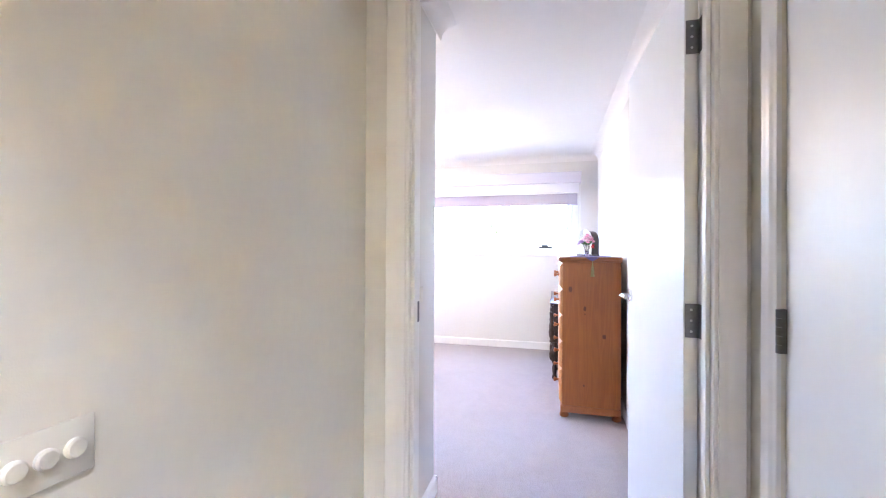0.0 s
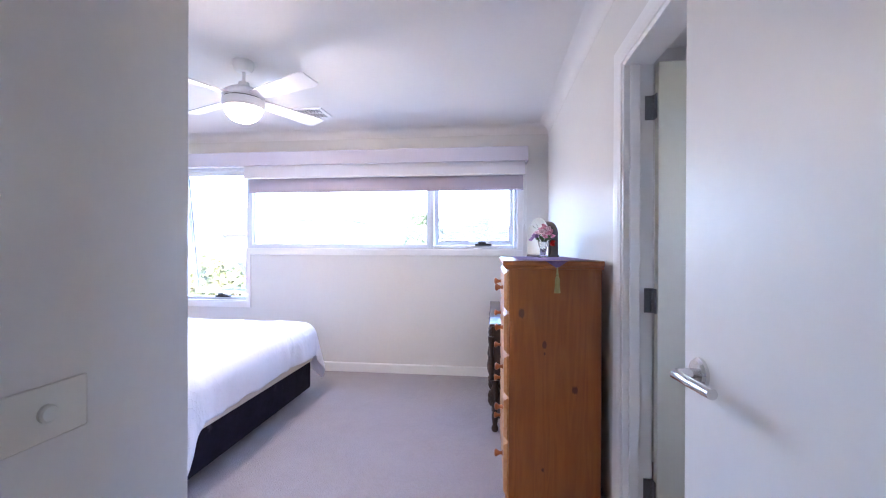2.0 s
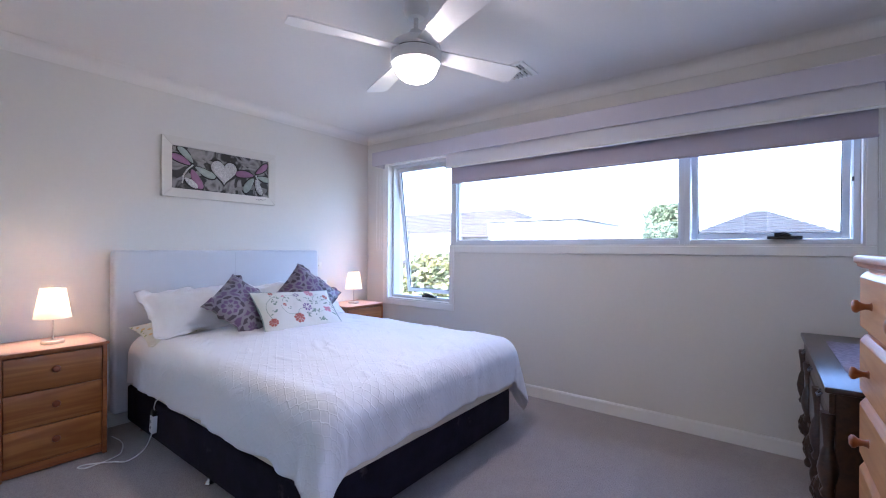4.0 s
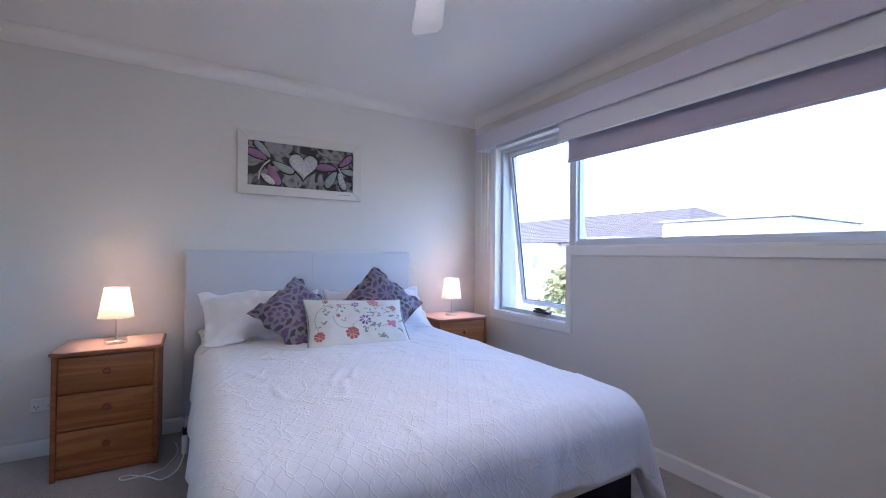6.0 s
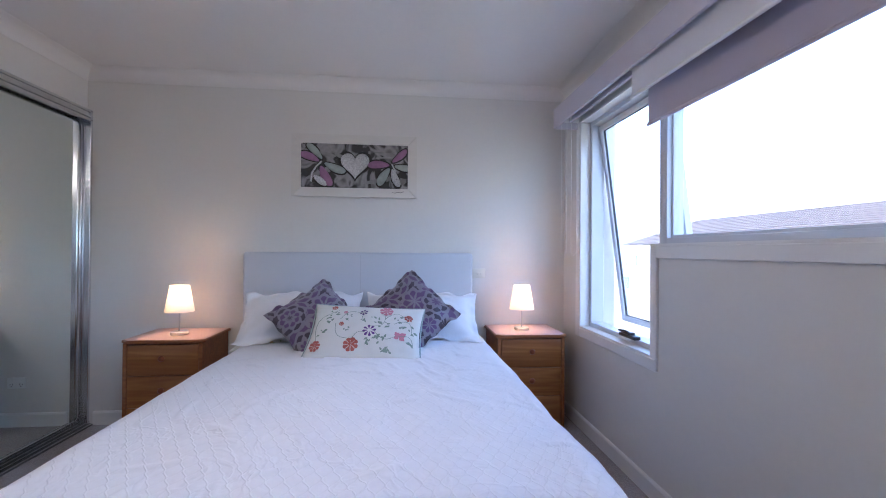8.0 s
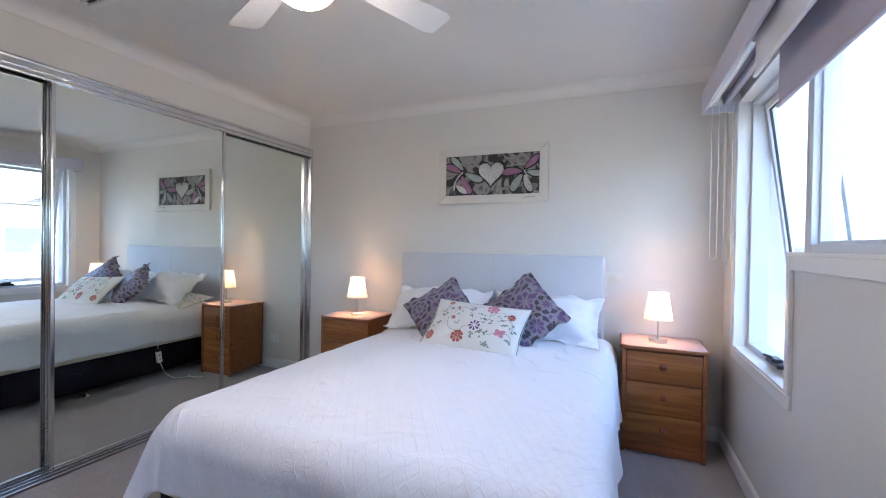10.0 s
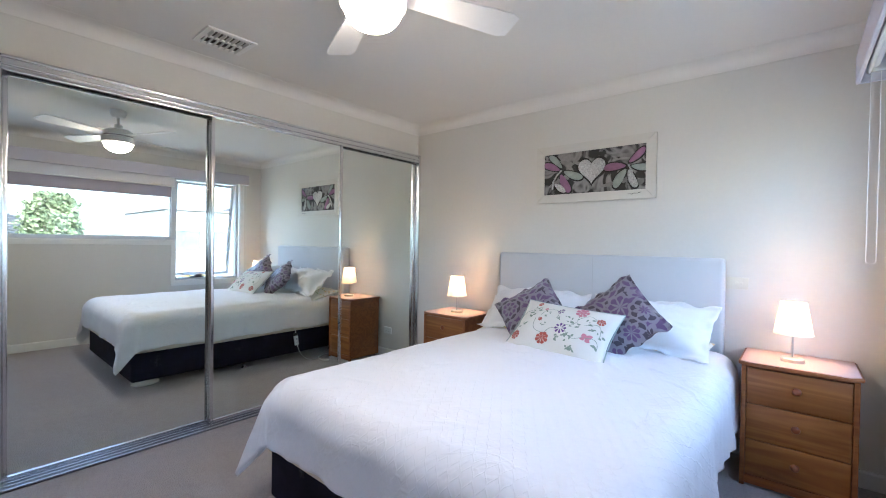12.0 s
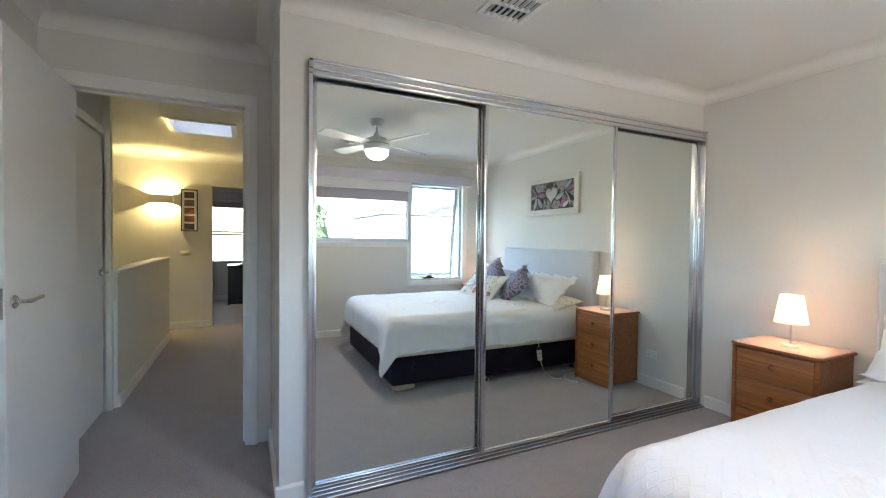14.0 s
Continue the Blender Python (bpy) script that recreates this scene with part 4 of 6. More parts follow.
def bedspread():
    """One cloth over mattress and edges; corners fall in folds."""
    x_head, x_foot, y0, y1 = -2.385, BX1 + 0.06, BY0 + 0.0, BY1 + 0.05
    top, R = 0.638, 0.12
    drop_s, drop_n, drop_f = 0.37, 0.435, 0.272
    nu, nv = 210, 210
    lu = (x_foot - R) - x_head + R * math.pi / 2 + drop_f - R
    wv = (y1 - y0 - 2 * R)
    bm = bmesh.new()
    uvl = bm.loops.layers.uv.new("cloth")
    grid = {}

    def hang(d, rad):
        # distance out and down after passing an edge by d along the cloth
        arc = rad * math.pi / 2
        if d < arc:
            a = d / rad
            return rad * math.sin(a), rad * (1 - math.cos(a))
        return rad, rad + (d - arc)
    total_v = drop_s + wv + drop_n
    rf = random.Random(8)
    FOLDS = [(rf.uniform(0.35, 1.0), drop_s + rf.uniform(0.1, wv - 0.1), rf.choice((1.2, -1.2, 0.5, -0.6, 0.2)) + rf.uniform(-0.3, 0.3), rf.uniform(0.12, 0.34)) for _ in range(40)]
    FOLDS += [(rf.uniform(0.9, 2.2), rf.uniform(0.1, total_v - 0.1), rf.uniform(-1.5, 1.5), rf.uniform(0.10, 0.25)) for _ in range(46)]
    for i in range(nu + 1):
        for j in range(nv + 1):
            u = lu * i / nu
            v = total_v * j / nv
            a = max(0.0, u - (x_foot - R - x_head))
            if v < drop_s:
                b, sy, yb = drop_s - v, -1, y0 + R
            elif v > drop_s + wv:
                b, sy, yb = v - drop_s - wv, 1, y1 - R
            else:
                b, sy, yb = 0.0, 0, y0 + R + (v - drop_s)
            xb = x_head + min(u, x_foot - R - x_head)
            # hem waviness
            if a == 0 and b == 0:
                p = Vector((xb, yb, top))
            else:
                d = math.hypot(a, b)
                both = min(a, b) / max(a, b) if max(a, b) > 0 else 0
                out, down = hang(d, R)
                hem = noise.noise(Vector((xb * 2.6, yb * 2.6, 7.0))) * 0.19 + noise.noise(Vector((xb * 9, yb * 9, 2.0))) * 0.04
                down = min(down, R) + max(0.0, down - R) * (1 + hem)
                dirx, diry = (a / d, sy * b / d)
                s = xb * 1.0 + yb * 1.0
                side = max(0.0, (down - 0.06) / 0.30)
                rip = 0.013 * math.sin(s * 15 + 1.6 * math.sin(s * 4.3)) + 0.006 * math.sin(s * 37 + 2.3 * math.sin(s * 7.1)) + 0.012 * noise.noise(Vector((s * 6.0, down * 5.0, 3.0)))
                if both > 0:
                    phi = math.atan2(b, a)
                    rip = rip * (1 - both) + both * 0.022 * math.sin(phi * 9.0 + 0.6) + 0.008 * both
                out += side * (0.016 + rip + 0.03 * both)
                if sy < 0 and both > 0:
                    out += 0.05 * both * side
                    down *= 1 + 0.06 * both
                elif sy > 0 and both > 0:
                    down *= 1 + 0.02 * both
                p = Vector((xb + dirx * out, yb + diry * out, top - down))
            q = Vector((u * 3.1, v * 3.1, 0))
            wr = noise.noise(q) * 0.008 + noise.noise(q * 3.7 + Vector((9, 3, 1))) * 0.0025
            # ridged creases, mainly towards the pillows and along the bed
            near = max(0.0, 1 - u / 0.95)
            cr = 0.0
            for (fx0, fy0, fa, fl) in FOLDS:
                du, dv = u - fx0, v - fy0
                along, across = du * math.cos(fa) + dv * math.sin(fa), -du * math.sin(fa) + dv * math.cos(fa)
                across += 0.02 * math.sin(along * 11 + fx0 * 20)
                if 0 < along < fl:
                    cr += 0.006 * math.sin(math.pi * along / fl) * math.exp(-(across / 0.010) ** 2)
            cr += near * 0.004 * noise.noise(Vector((u * 7, v * 16, 4.0)))
            p.z += wr + cr * (1.0 - 0.7 * min(1.0, math.hypot(a, b) / 0.12))
            if a == 0 and b == 0:
                # gentle crown of the made bed
                t = (yb - y0 - R) / wv
                f = min(1.0, (x_foot - R - xb) * 1.1)
                p.z += 0.036 * math.sin(math.pi * t) * f * (2 - f)
            else:
                f = min(1.0, math.hypot(a, b) / 0.12)
                p.x += 0.9 * wr * f * (1 if a > 0 else 0) + 0.6 * cr * f * (1 if a > 0 else 0)
                p.y += 0.9 * wr * f
            p.z = max(p.z, 0.03)
            grid[i, j] = (bm.verts.new(p), (u, v))
    for i in range(nu):
        for j in range(nv):
            ks = [(i, j), (i + 1, j), (i + 1, j + 1), (i, j + 1)]
            f = bm.faces.new([grid[k][0] for k in ks])
            for lp, k in zip(f.loops, ks):
                lp[uvl].uv = grid[k][1]
    places = {k: tuple(g[0].co) for k, g in grid.items()}
    bmesh.ops.recalc_face_normals(bm, faces=bm.faces[:])
    ob = solid("bedspread", bm, SPREAD, "white cotton bedspread with a raised trellis pattern", "bedspread", smooth=180)
    rim_keys = [(i, 0) for i in range(nu)] + [(nu, j) for j in range(nv)] + [(i, nv) for i in range(nu, -1, -1)]
    part("hem", tube([places[k] for k in rim_keys[::2]], 0.0045, 6), COTTON, ob, "narrow stitched hem")
    so = ob.modifiers.new("thickness", "SOLIDIFY")
    so.thickness, so.offset = 0.006, 1.0
    return ob


bedspread()


# ---- pillows and cushions ----
def cushion_mesh(w, h, t, flange=0.0, seed=0, sag=0.0, puff=2.4, slack=1.0):
    """A stuffed cushion in its XY plane, plump along Z, with a flat flange and slack, wrinkled cloth."""
    n = 36
    bm = bmesh.new()
    uvl = bm.loops.layers.uv.new("cloth")
    off = Vector((seed * 7.3, seed * 3.1, 0))
    sides = []
    for s in (1, -1):
        g = {}
        for i in range(n + 1):
            for j in range(n + 1):
                u, v = 2 * i / n - 1, 2 * j / n - 1
                # edges bow in between the corners
                x = u * w / 2 * (1 - 0.07 * (1 - v * v)) if abs(u) > 0 else 0
                y = v * h / 2 * (1 - 0.07 * (1 - u * u))
                fx, fy = 1 - 2 * flange / w, 1 - 2 * flange / h
                iu, iv = min(1, abs(u) / fx), min(1, abs(v) / fy)
                z = t / 2 * max(0.0, 1 - iu ** puff) ** 0.55 * max(0.0, 1 - iv ** puff) ** 0.55
                q = Vector((x * 9, y * 9, s * 2.0)) + off
                edge = (1 - iu ** 6) * (1 - iv ** 6)
                wr = slack * (noise.noise(q) * 0.013 * edge + noise.noise(q * 2.6) * 0.005 * edge)
                if slack > 1:
                    wr -= 0.012 * edge * max(0.0, 1 - abs(noise.noise(q * 0.9 + Vector((3, 8, 0)))) / 0.10)
                z = s * (z + 0.0012) + wr
                if flange:
                    z += 0.016 * (math.sin(9 * (u + v) + seed) + 0.6 * math.sin(17 * (u - v) + 2 * seed)) * max(0, max(abs(u) - fx, abs(v) - fy)) / max(0.01, 1 - min(fx, fy))
                z -= sag * (u * u) * 0.5
                g[i, j] = bm.verts.new((x, y, z))
        sides.append(g)
    for s, g in zip((1, -1), sides):
        for i in range(n):
            for j in range(n):
                ks = [(i, j), (i + 1, j), (i + 1, j + 1), (i, j + 1)]
                if s < 0:
                    ks.reverse()
                f = bm.faces.new([g[k] for k in ks])
                for lp, k in zip(f.loops, ks):
                    lp[uvl].uv = ((k[0] / n - 0.5) * w, (k[1] / n - 0.5) * h)
    a, b = sides
    loop = [(i, 0) for i in range(n)] + [(n, j) for j in range(n)] + [(i, n) for i in range(n, 0, -1)] + [(0, j) for j in range(n, 0, -1)]
    for k0, k1 in zip(loop, loop[1:] + loop[:1]):
        bm.faces.new((a[k0], b[k0], b[k1], a[k1]))
    bmesh.ops.recalc_face_normals(bm, faces=bm.faces[:])
    return bm


def lean(x, y, z, tilt, roll=0.0, yaw=0.0):
    """Pose of a cushion that leans back by tilt degrees from flat and faces the foot of the bed."""
    c, s = math.cos(radians(tilt)), math.sin(radians(tilt))
    m = Matrix(((0, -c, s, 0), (1, 0, 0, 0), (0, s, c, 0), (0, 0, 0, 1)))
    return Matrix.Translation((x, y, z)) @ Matrix.Rotation(radians(yaw), 4, "Z") @ m @ Matrix.Rotation(radians(roll), 4, "Z")


def pattern_uv(nt):
    uv = nt.nodes.new("ShaderNodeUVMap")
    return uv.outputs[0]


def damask_material():
    """Grey satin with dark and violet petals curling round scattered flowers."""
    m = material("violet_damask", (0.22, 0.195, 0.235), 0.45, vary=0.05, grain=300, bump=0.0003, bump_scale=600, sheen=0.3)
    nt = m.node_tree
    b = nt.nodes["Principled BSDF"]
    base = b.inputs["Base Color"].links[0].from_socket
    uv = pattern_uv(nt)
    nz = nt.nodes.new("ShaderNodeTexNoise")
    nz.inputs["Scale"].default_value = 16
    nt.links.new(uv, nz.inputs["Vector"])
    vo = nt.nodes.new("ShaderNodeTexVoronoi")
    vo.inputs["Scale"].default_value, vo.inputs["Randomness"].default_value = 6.0, 0.7
    nt.links.new(uv, vo.inputs["Vector"])
    sub = nt.nodes.new("ShaderNodeVectorMath")
    sub.operation = "SUBTRACT"
    sc = nt.nodes.new("ShaderNodeVectorMath")
    sc.operation = "SCALE"
    sc.inputs["Scale"].default_value = 1.0
    nt.links.new(uv, sub.inputs[0])
    nt.links.new(vo.outputs["Position"], sc.inputs[0])
    nt.links.new(sc.outputs[0], sub.inputs[1])
    sep = nt.nodes.new("ShaderNodeSeparateXYZ")
    nt.links.new(sub.outputs[0], sep.inputs[0])
    ang = math_node(nt, "ARCTAN2", sep.outputs[1], sep.outputs[0])
    dist = vo.outputs["Distance"]
    turn = math_node(nt, "DIVIDE", dist, 0.19)
    ring, fr = math_node(nt, "FLOOR", turn), math_node(nt, "FRACT", turn)
    a = math_node(nt, "ADD", math_node(nt, "MULTIPLY_ADD", ang, 8 / (2 * math.pi), 40.0), math_node(nt, "MULTIPLY_ADD", ring, 0.5, math_node(nt, "MULTIPLY", dist, 0.9)))
    fa = math_node(nt, "ABSOLUTE", math_node(nt, "SUBTRACT", math_node(nt, "FRACT", a), 0.5))
    drop = math_node(nt, "MULTIPLY", math_node(nt, "SINE", math_node(nt, "MULTIPLY", math_node(nt, "POWER", fr, 1.7), math.pi)), 0.45)
    drop = math_node(nt, "ADD", drop, math_node(nt, "MULTIPLY_ADD", nz.outputs[0], 0.3, -0.17))
    petal = math_node(nt, "LESS_THAN", fa, drop)
    odd = math_node(nt, "MODULO", ring, 2.0)
    f_viol = math_node(nt, "MULTIPLY", petal, odd)
    f_dark = math_node(nt, "MULTIPLY", petal, math_node(nt, "SUBTRACT", 1.0, odd))
    for f, colour in ((f_viol, (0.115, 0.06, 0.145, 1)), (f_dark, (0.045, 0.032, 0.052, 1))):
        mx = nt.nodes.new("ShaderNodeMix")
        mx.data_type = "RGBA"
        nt.links.new(f, mx.inputs["Factor"])
        nt.links.new(base, mx.inputs["A"])
        mx.inputs["B"].default_value = colour
        base = mx.outputs["Result"]
    nt.links.new(base, b.inputs["Base Color"])
    return m


DAMASK = damask_material()
PIPING = material("sage_piping", (0.36, 0.44, 0.42), 0.8)
for i, (x, y, z, tl, yaw) in enumerate(((-2.195, 4.15, 0.805, 42, 4), (-2.20, 4.925, 0.80, 42, -3))):
    solid("pillow", cushion_mesh(0.77, 0.42, 0.26, 0.042, i + 1, 0.05, 2.0, 2.0), COTTON, "white cotton pillow with a flange leaning on the headboard", "pillow", lean(x, y, z, tl, 0, yaw), 180, "pillows on the bed")
for i, (x, y, z) in enumerate(((-2.235, 4.11, 0.66), (-2.235, 4.92, 0.66))):
    solid("sheet_pillow", cushion_mesh(0.72, 0.38, 0.11, 0.0, i + 5, 0.02), FLORALSHEET, "cream floral pillow lying flat under the white pillow", "pillow", lean(x, y, z, 12, 0, 0), 180, "pillows on the bed")
solid("damask_cushion", cushion_mesh(0.425, 0.425, 0.15, 0.012, 11), DAMASK, "grey and violet damask cushion set on its corner", "cushion", lean(-1.925, 4.295, 0.822, 50, 37, 8), 180, "cushions on the bed")
solid("damask_cushion", cushion_mesh(0.445, 0.445, 0.15, 0.012, 12), DAMASK, "grey and violet damask cushion set on its corner", "cushion", lean(-1.955, 4.835, 0.845, 60, 46, -8), 180, "cushions on the bed")

FC = lean(-1.715, 4.598, 0.772, 43, -3.5, -2)
CREAM = material("cream_cushion_cotton", (0.74, 0.745, 0.70), 0.85, vary=0.03, grain=200, bump=0.0005, bump_scale=500)
fcush = solid("floral_cushion", cushion_mesh(0.62, 0.385, 0.13, 0.0, 21), CREAM, "cream cushion embroidered with red and violet flowers", "cushion", FC, 180, "cushions on the bed")


def on_cushion(u, v):
    iu, iv = abs(u) / 0.31, abs(v) / 0.1925
    z = 0.065 * max(0.0, 1 - iu ** 2.4) ** 0.55 * max(0.0, 1 - iv ** 2.4) ** 0.55
    q = Vector((u * 9, v * 9, 2.0)) + Vector((21 * 7.3, 21 * 3.1, 0))
    edge = (1 - iu ** 6) * (1 - iv ** 6)
    return z + noise.noise(q) * 0.013 * edge + noise.noise(q * 2.6) * 0.005 * edge + 0.003


def petals(bm, u, v, r, n, a0=0.0, inner=0.25, width=0.62):
    for k in range(n):
        a = a0 + 2 * math.pi * k / n
        pts = []
        for rr, ww in ((inner, 0.0), (0.55, 0.8), (0.85, 1.0), (1.0, 0.4), (1.0, -0.4), (0.85, -1.0), (0.55, -0.8)):
            b = a + ww * width * math.pi / n
            pu, pv = u + r * rr * math.cos(b), v + r * rr * math.sin(b)
            pts.append(bm.verts.new((pu, pv, on_cushion(pu, pv))))
        bm.faces.new(pts)


def leaf_shape(bm, u, v, l, a, w=0.32):
    pts = []
    for t, s in ((0, 0), (0.3, 1), (0.65, 0.85), (1, 0), (0.65, -0.85), (0.3, -1)):
        du, dv = t * l, s * w * l * 0.5
        pu, pv = u + du * math.cos(a) - dv * math.sin(a), v + du * math.sin(a) + dv * math.cos(a)
        pts.append(bm.verts.new((pu, pv, on_cushion(pu, pv))))
    bm.faces.new(pts)


def embroider(name, colour, build):
    bm = bmesh.new()
    build(bm)
    bmesh.ops.recalc_face_normals(bm, faces=bm.faces[:])
    for f in bm.faces:
        if f.normal.z < 0:
            f.normal_flip()
    return part(name, bm, material(name + "_thread", colour, 0.6, vary=0.15, grain=400), fcush, smooth=None)


def butterfly(bm):
    for s, a in ((0.045, 0.7), (0.04, 2.2), (0.035, -0.5), (0.03, 3.5)):
        leaf_shape(bm, 0.185, -0.05, s, a, 0.75)


def stems(bm):
    def line(pts, w=0.0014):
        vs = []
        for (a, b), (c, d) in zip(pts, pts[1:]):
            n = Vector((b - d, c - a)).normalized() * w
            q = [(a + n.x, b + n.y), (a - n.x, b - n.y), (c - n.x, d - n.y), (c + n.x, d + n.y)]
            bm.faces.new([bm.verts.new((x, y, on_cushion(x, y))) for x, y in q])

    def curve(a, b, bend, n=9):
        out = []
        for i in range(n):
            t = i / (n - 1)
            s = math.sin(math.pi * t) * bend
            out.append((a[0] + (b[0] - a[0]) * t - (b[1] - a[1]) * s, a[1] + (b[1] - a[1]) * t + (b[0] - a[0]) * s))
        return out
    for a, b, k in (((-0.245, -0.09), (-0.16, 0.12), 0.25), ((-0.16, 0.02), (-0.06, -0.07), -0.3), ((-0.06, -0.07), (0.02, -0.04), 0.3), ((0.02, 0.01), (0.10, 0.09), -0.35),
                    ((0.10, 0.06), (0.22, 0.07), 0.35), ((0.05, -0.02), (0.18, -0.04), -0.3), ((-0.14, 0.05), (-0.02, 0.09), 0.3), ((0.18, -0.05), (0.26, -0.1), 0.4), ((0.15, 0.03), (0.25, -0.02), 0.5)):
        line(curve(a, b, k))
    rng = random.Random(5)
    for u, v in ((-0.23, -0.04), (-0.20, 0.05), (-0.18, 0.10), (-0.10, -0.02), (-0.10, 0.06), (0.05, 0.05), (0.07, 0.02), (0.03, -0.08), (0.07, -0.06), (0.10, -0.07), (0.12, 0.02), (0.20, 0.03), (0.24, 0.0), (0.25, -0.07), (0.11, -0.13), (0.13, -0.14), (-0.02, 0.06), (0.16, 0.06)):
        for k in range(5):
            leaf_shape(bm, u + rng.uniform(-0.018, 0.018), v + rng.uniform(-0.018, 0.018), rng.uniform(0.012, 0.028), rng.uniform(0, 6.28), 0.5)


tagged(embroider("stem", (0.24, 0.32, 0.26), stems), kind="stuff")
for fu, fv, fr, fn, fa in ((-0.245, -0.115, 0.030, 6, 0.2), (-0.06, -0.105, 0.040, 6, 0.5), (0.225, 0.085, 0.024, 5, 0.1), (-0.19, 0.145, 0.018, 4, 0.8), (-0.13, 0.02, 0.014, 5, 0.3)):
    embroider("red_flower", (0.43, 0.12, 0.095), lambda bm: (petals(bm, fu, fv, fr, fn + 2, fa, 0.05, 0.92), petals(bm, fu + 0.15 * fr, fv + 0.35 * fr, fr * 0.55, fn, fa + 0.4, 0.05, 0.9)))
embroider("butterfly", (0.60, 0.24, 0.30), butterfly)
for fu, fv, fr, fn, fa in ((0.10, 0.125, 0.038, 7, 0.2), (-0.12, 0.10, 0.012, 5, 0.0)):
    embroider("pink_flower", (0.60, 0.24, 0.30), lambda bm: (petals(bm, fu, fv, fr, fn, fa, 0.05, 0.9), petals(bm, fu, fv + 0.2 * fr, fr * 0.5, fn, fa + 0.5, 0.05, 0.9)))
for fu, fv, fr, fn, fa in ((0.025, -0.02, 0.036, 8, 0.2), (-0.02, 0.10, 0.022, 6, 0.4)):
    embroider("violet_flower", (0.14, 0.06, 0.24), lambda bm: petals(bm, fu, fv, fr, fn, fa, 0.2))
_pp = []
for i in range(64):
    t = i / 64 * 4
    k, f = int(t), (t - int(t)) * 2 - 1
    c = [(f, -1), (1, f), (-f, 1), (-1, -f)][k]
    _pp.append((c[0] * 0.311 * (1 - 0.05 * (1 - c[1] ** 2)), c[1] * 0.194 * (1 - 0.05 * (1 - c[0] ** 2)), 0))
part("piping", tube(_pp + _pp[:2], 0.0035, 6), PIPING, fcush, "sage green piping")


# ---- bedside chests and lamps ----
def bedside(at, label):
    """Three-drawer oak bedside chest; its front faces +X, back at x=0, centred on y."""
    d, w, h = 0.40, 0.462, 0.672
    ob = thing("bedside_chest", at, label, "bedside chest", "bedside chests")
    part("body", boxes((0.004, d - 0.02, -w / 2, w / 2, 0.03, h - 0.022), bevel=0.002), OAK, ob)
    for s in (-1, 1):
        part("side_stile", boxes((d - 0.02, d, s * w / 2 - (0.022 if s > 0 else 0), s * w / 2 + (0 if s > 0 else 0.022), 0.0, h - 0.022), bevel=0.002), OAK, ob)
    part("plinth", boxes((d - 0.02, d - 0.006, -w / 2 + 0.022, w / 2 - 0.022, 0.012, 0.06), bevel=0.002), OAK, ob)
    # top with clipped front corners
    o = 0.016
    outline = [(0.0, -w / 2 - o), (d - 0.03 + o, -w / 2 - o), (d + o, -w / 2 - o + 0.045), (d + o, w / 2 + o - 0.045), (d - 0.03 + o, w / 2 + o), (0.0, w / 2 + o)]
    bm = prism(outline, h - 0.022, h - 0.004)
    bmesh.ops.bevel(bm, geom=bm.edges[:], offset=0.004, segments=2, affect="EDGES")
    part("top", bm, OAK, ob)
    inset = [(p[0] - (0.012 if p[0] > 0.1 else -0.004), p[1] * 0.955) for p in outline]
    part("top_mat", prism(inset, h - 0.004, h - 0.001), PINK_MAT, ob, "dusty pink top lining")
    for i in range(3):
        z0 = 0.064 + i * 0.194
        dr = part("drawer", boxes((d - 0.022, d - 0.004, -w / 2 + 0.025, w / 2 - 0.025, z0, z0 + 0.187), bevel=0.003, seg=2), OAK_FRONT, ob)
        part("knob", lathe([(0.009, 0), (0.009, 0.008), (0.016, 0.014), (0.0195, 0.021), (0.017, 0.027), (0.010, 0.031), (0.002, 0.032)], 20, axis="X"), KNOB, dr, "turned wooden knob", at=pose(d - 0.005, 0, z0 + 0.105), smooth=60)
    return ob


bedside(pose(XW + 0.005, 5.664, 0), "honey oak three-drawer bedside chest by the window")
bedside(pose(XW + 0.03, 3.334, 0), "honey oak three-drawer bedside chest by the wardrobe")


def bedside_lamp(at, label):
    ob = thing("bedside_lamp", at, label, "table lamp", "bedside lamps")
    part("base", lathe([(0.052, 0), (0.053, 0.004), (0.053, 0.018), (0.048, 0.022), (0.006, 0.023)], 32), STEEL, ob, "brushed steel disc base")
    part("stem", lathe([(0.0045, 0.022), (0.0045, 0.20)], 12), STEEL, ob)
    bm = bmesh.new()
    prof = [(0.086, 0.150), (0.0575, 0.318)]
    n = 40
    rings = [[bm.verts.new((r * math.cos(2 * math.pi * i / n), r * math.sin(2 * math.pi * i / n), h)) for i in range(n)] for r, h in prof]
    for i in range(n):
        bm.faces.new((rings[0][i], rings[0][(i + 1) % n], rings[1][(i + 1) % n], rings[1][i]))
    sh = part("shade", bm, SHADE, ob, "white tapered fabric shade", smooth=180)
    part("shade_ring", tube([(0.0575 * math.cos(2 * math.pi * i / 32), 0.0575 * math.sin(2 * math.pi * i / 32), 0.318) for i in range(34)], 0.0014, 6), SHADE, sh)
    part("shade_ring", tube([(0.086 * math.cos(2 * math.pi * i / 32), 0.086 * math.sin(2 * math.pi * i / 32), 0.150) for i in range(34)], 0.0014, 6), SHADE, sh)
    part("bulb_holder", lathe([(0.014, 0.195), (0.014, 0.225), (0.010, 0.23)], 16), PLASTIC, ob)
    lt = new("bulb_light", bpy.data.lights.new("bulb_light", "POINT"))
    lt.data.energy, lt.data.shadow_soft_size, lt.data.color = BEDSIDE_W, 0.022, (1.0, 0.61, 0.30)
    lt.matrix_world = at @ pose(0, 0, 0.255)
    return ob


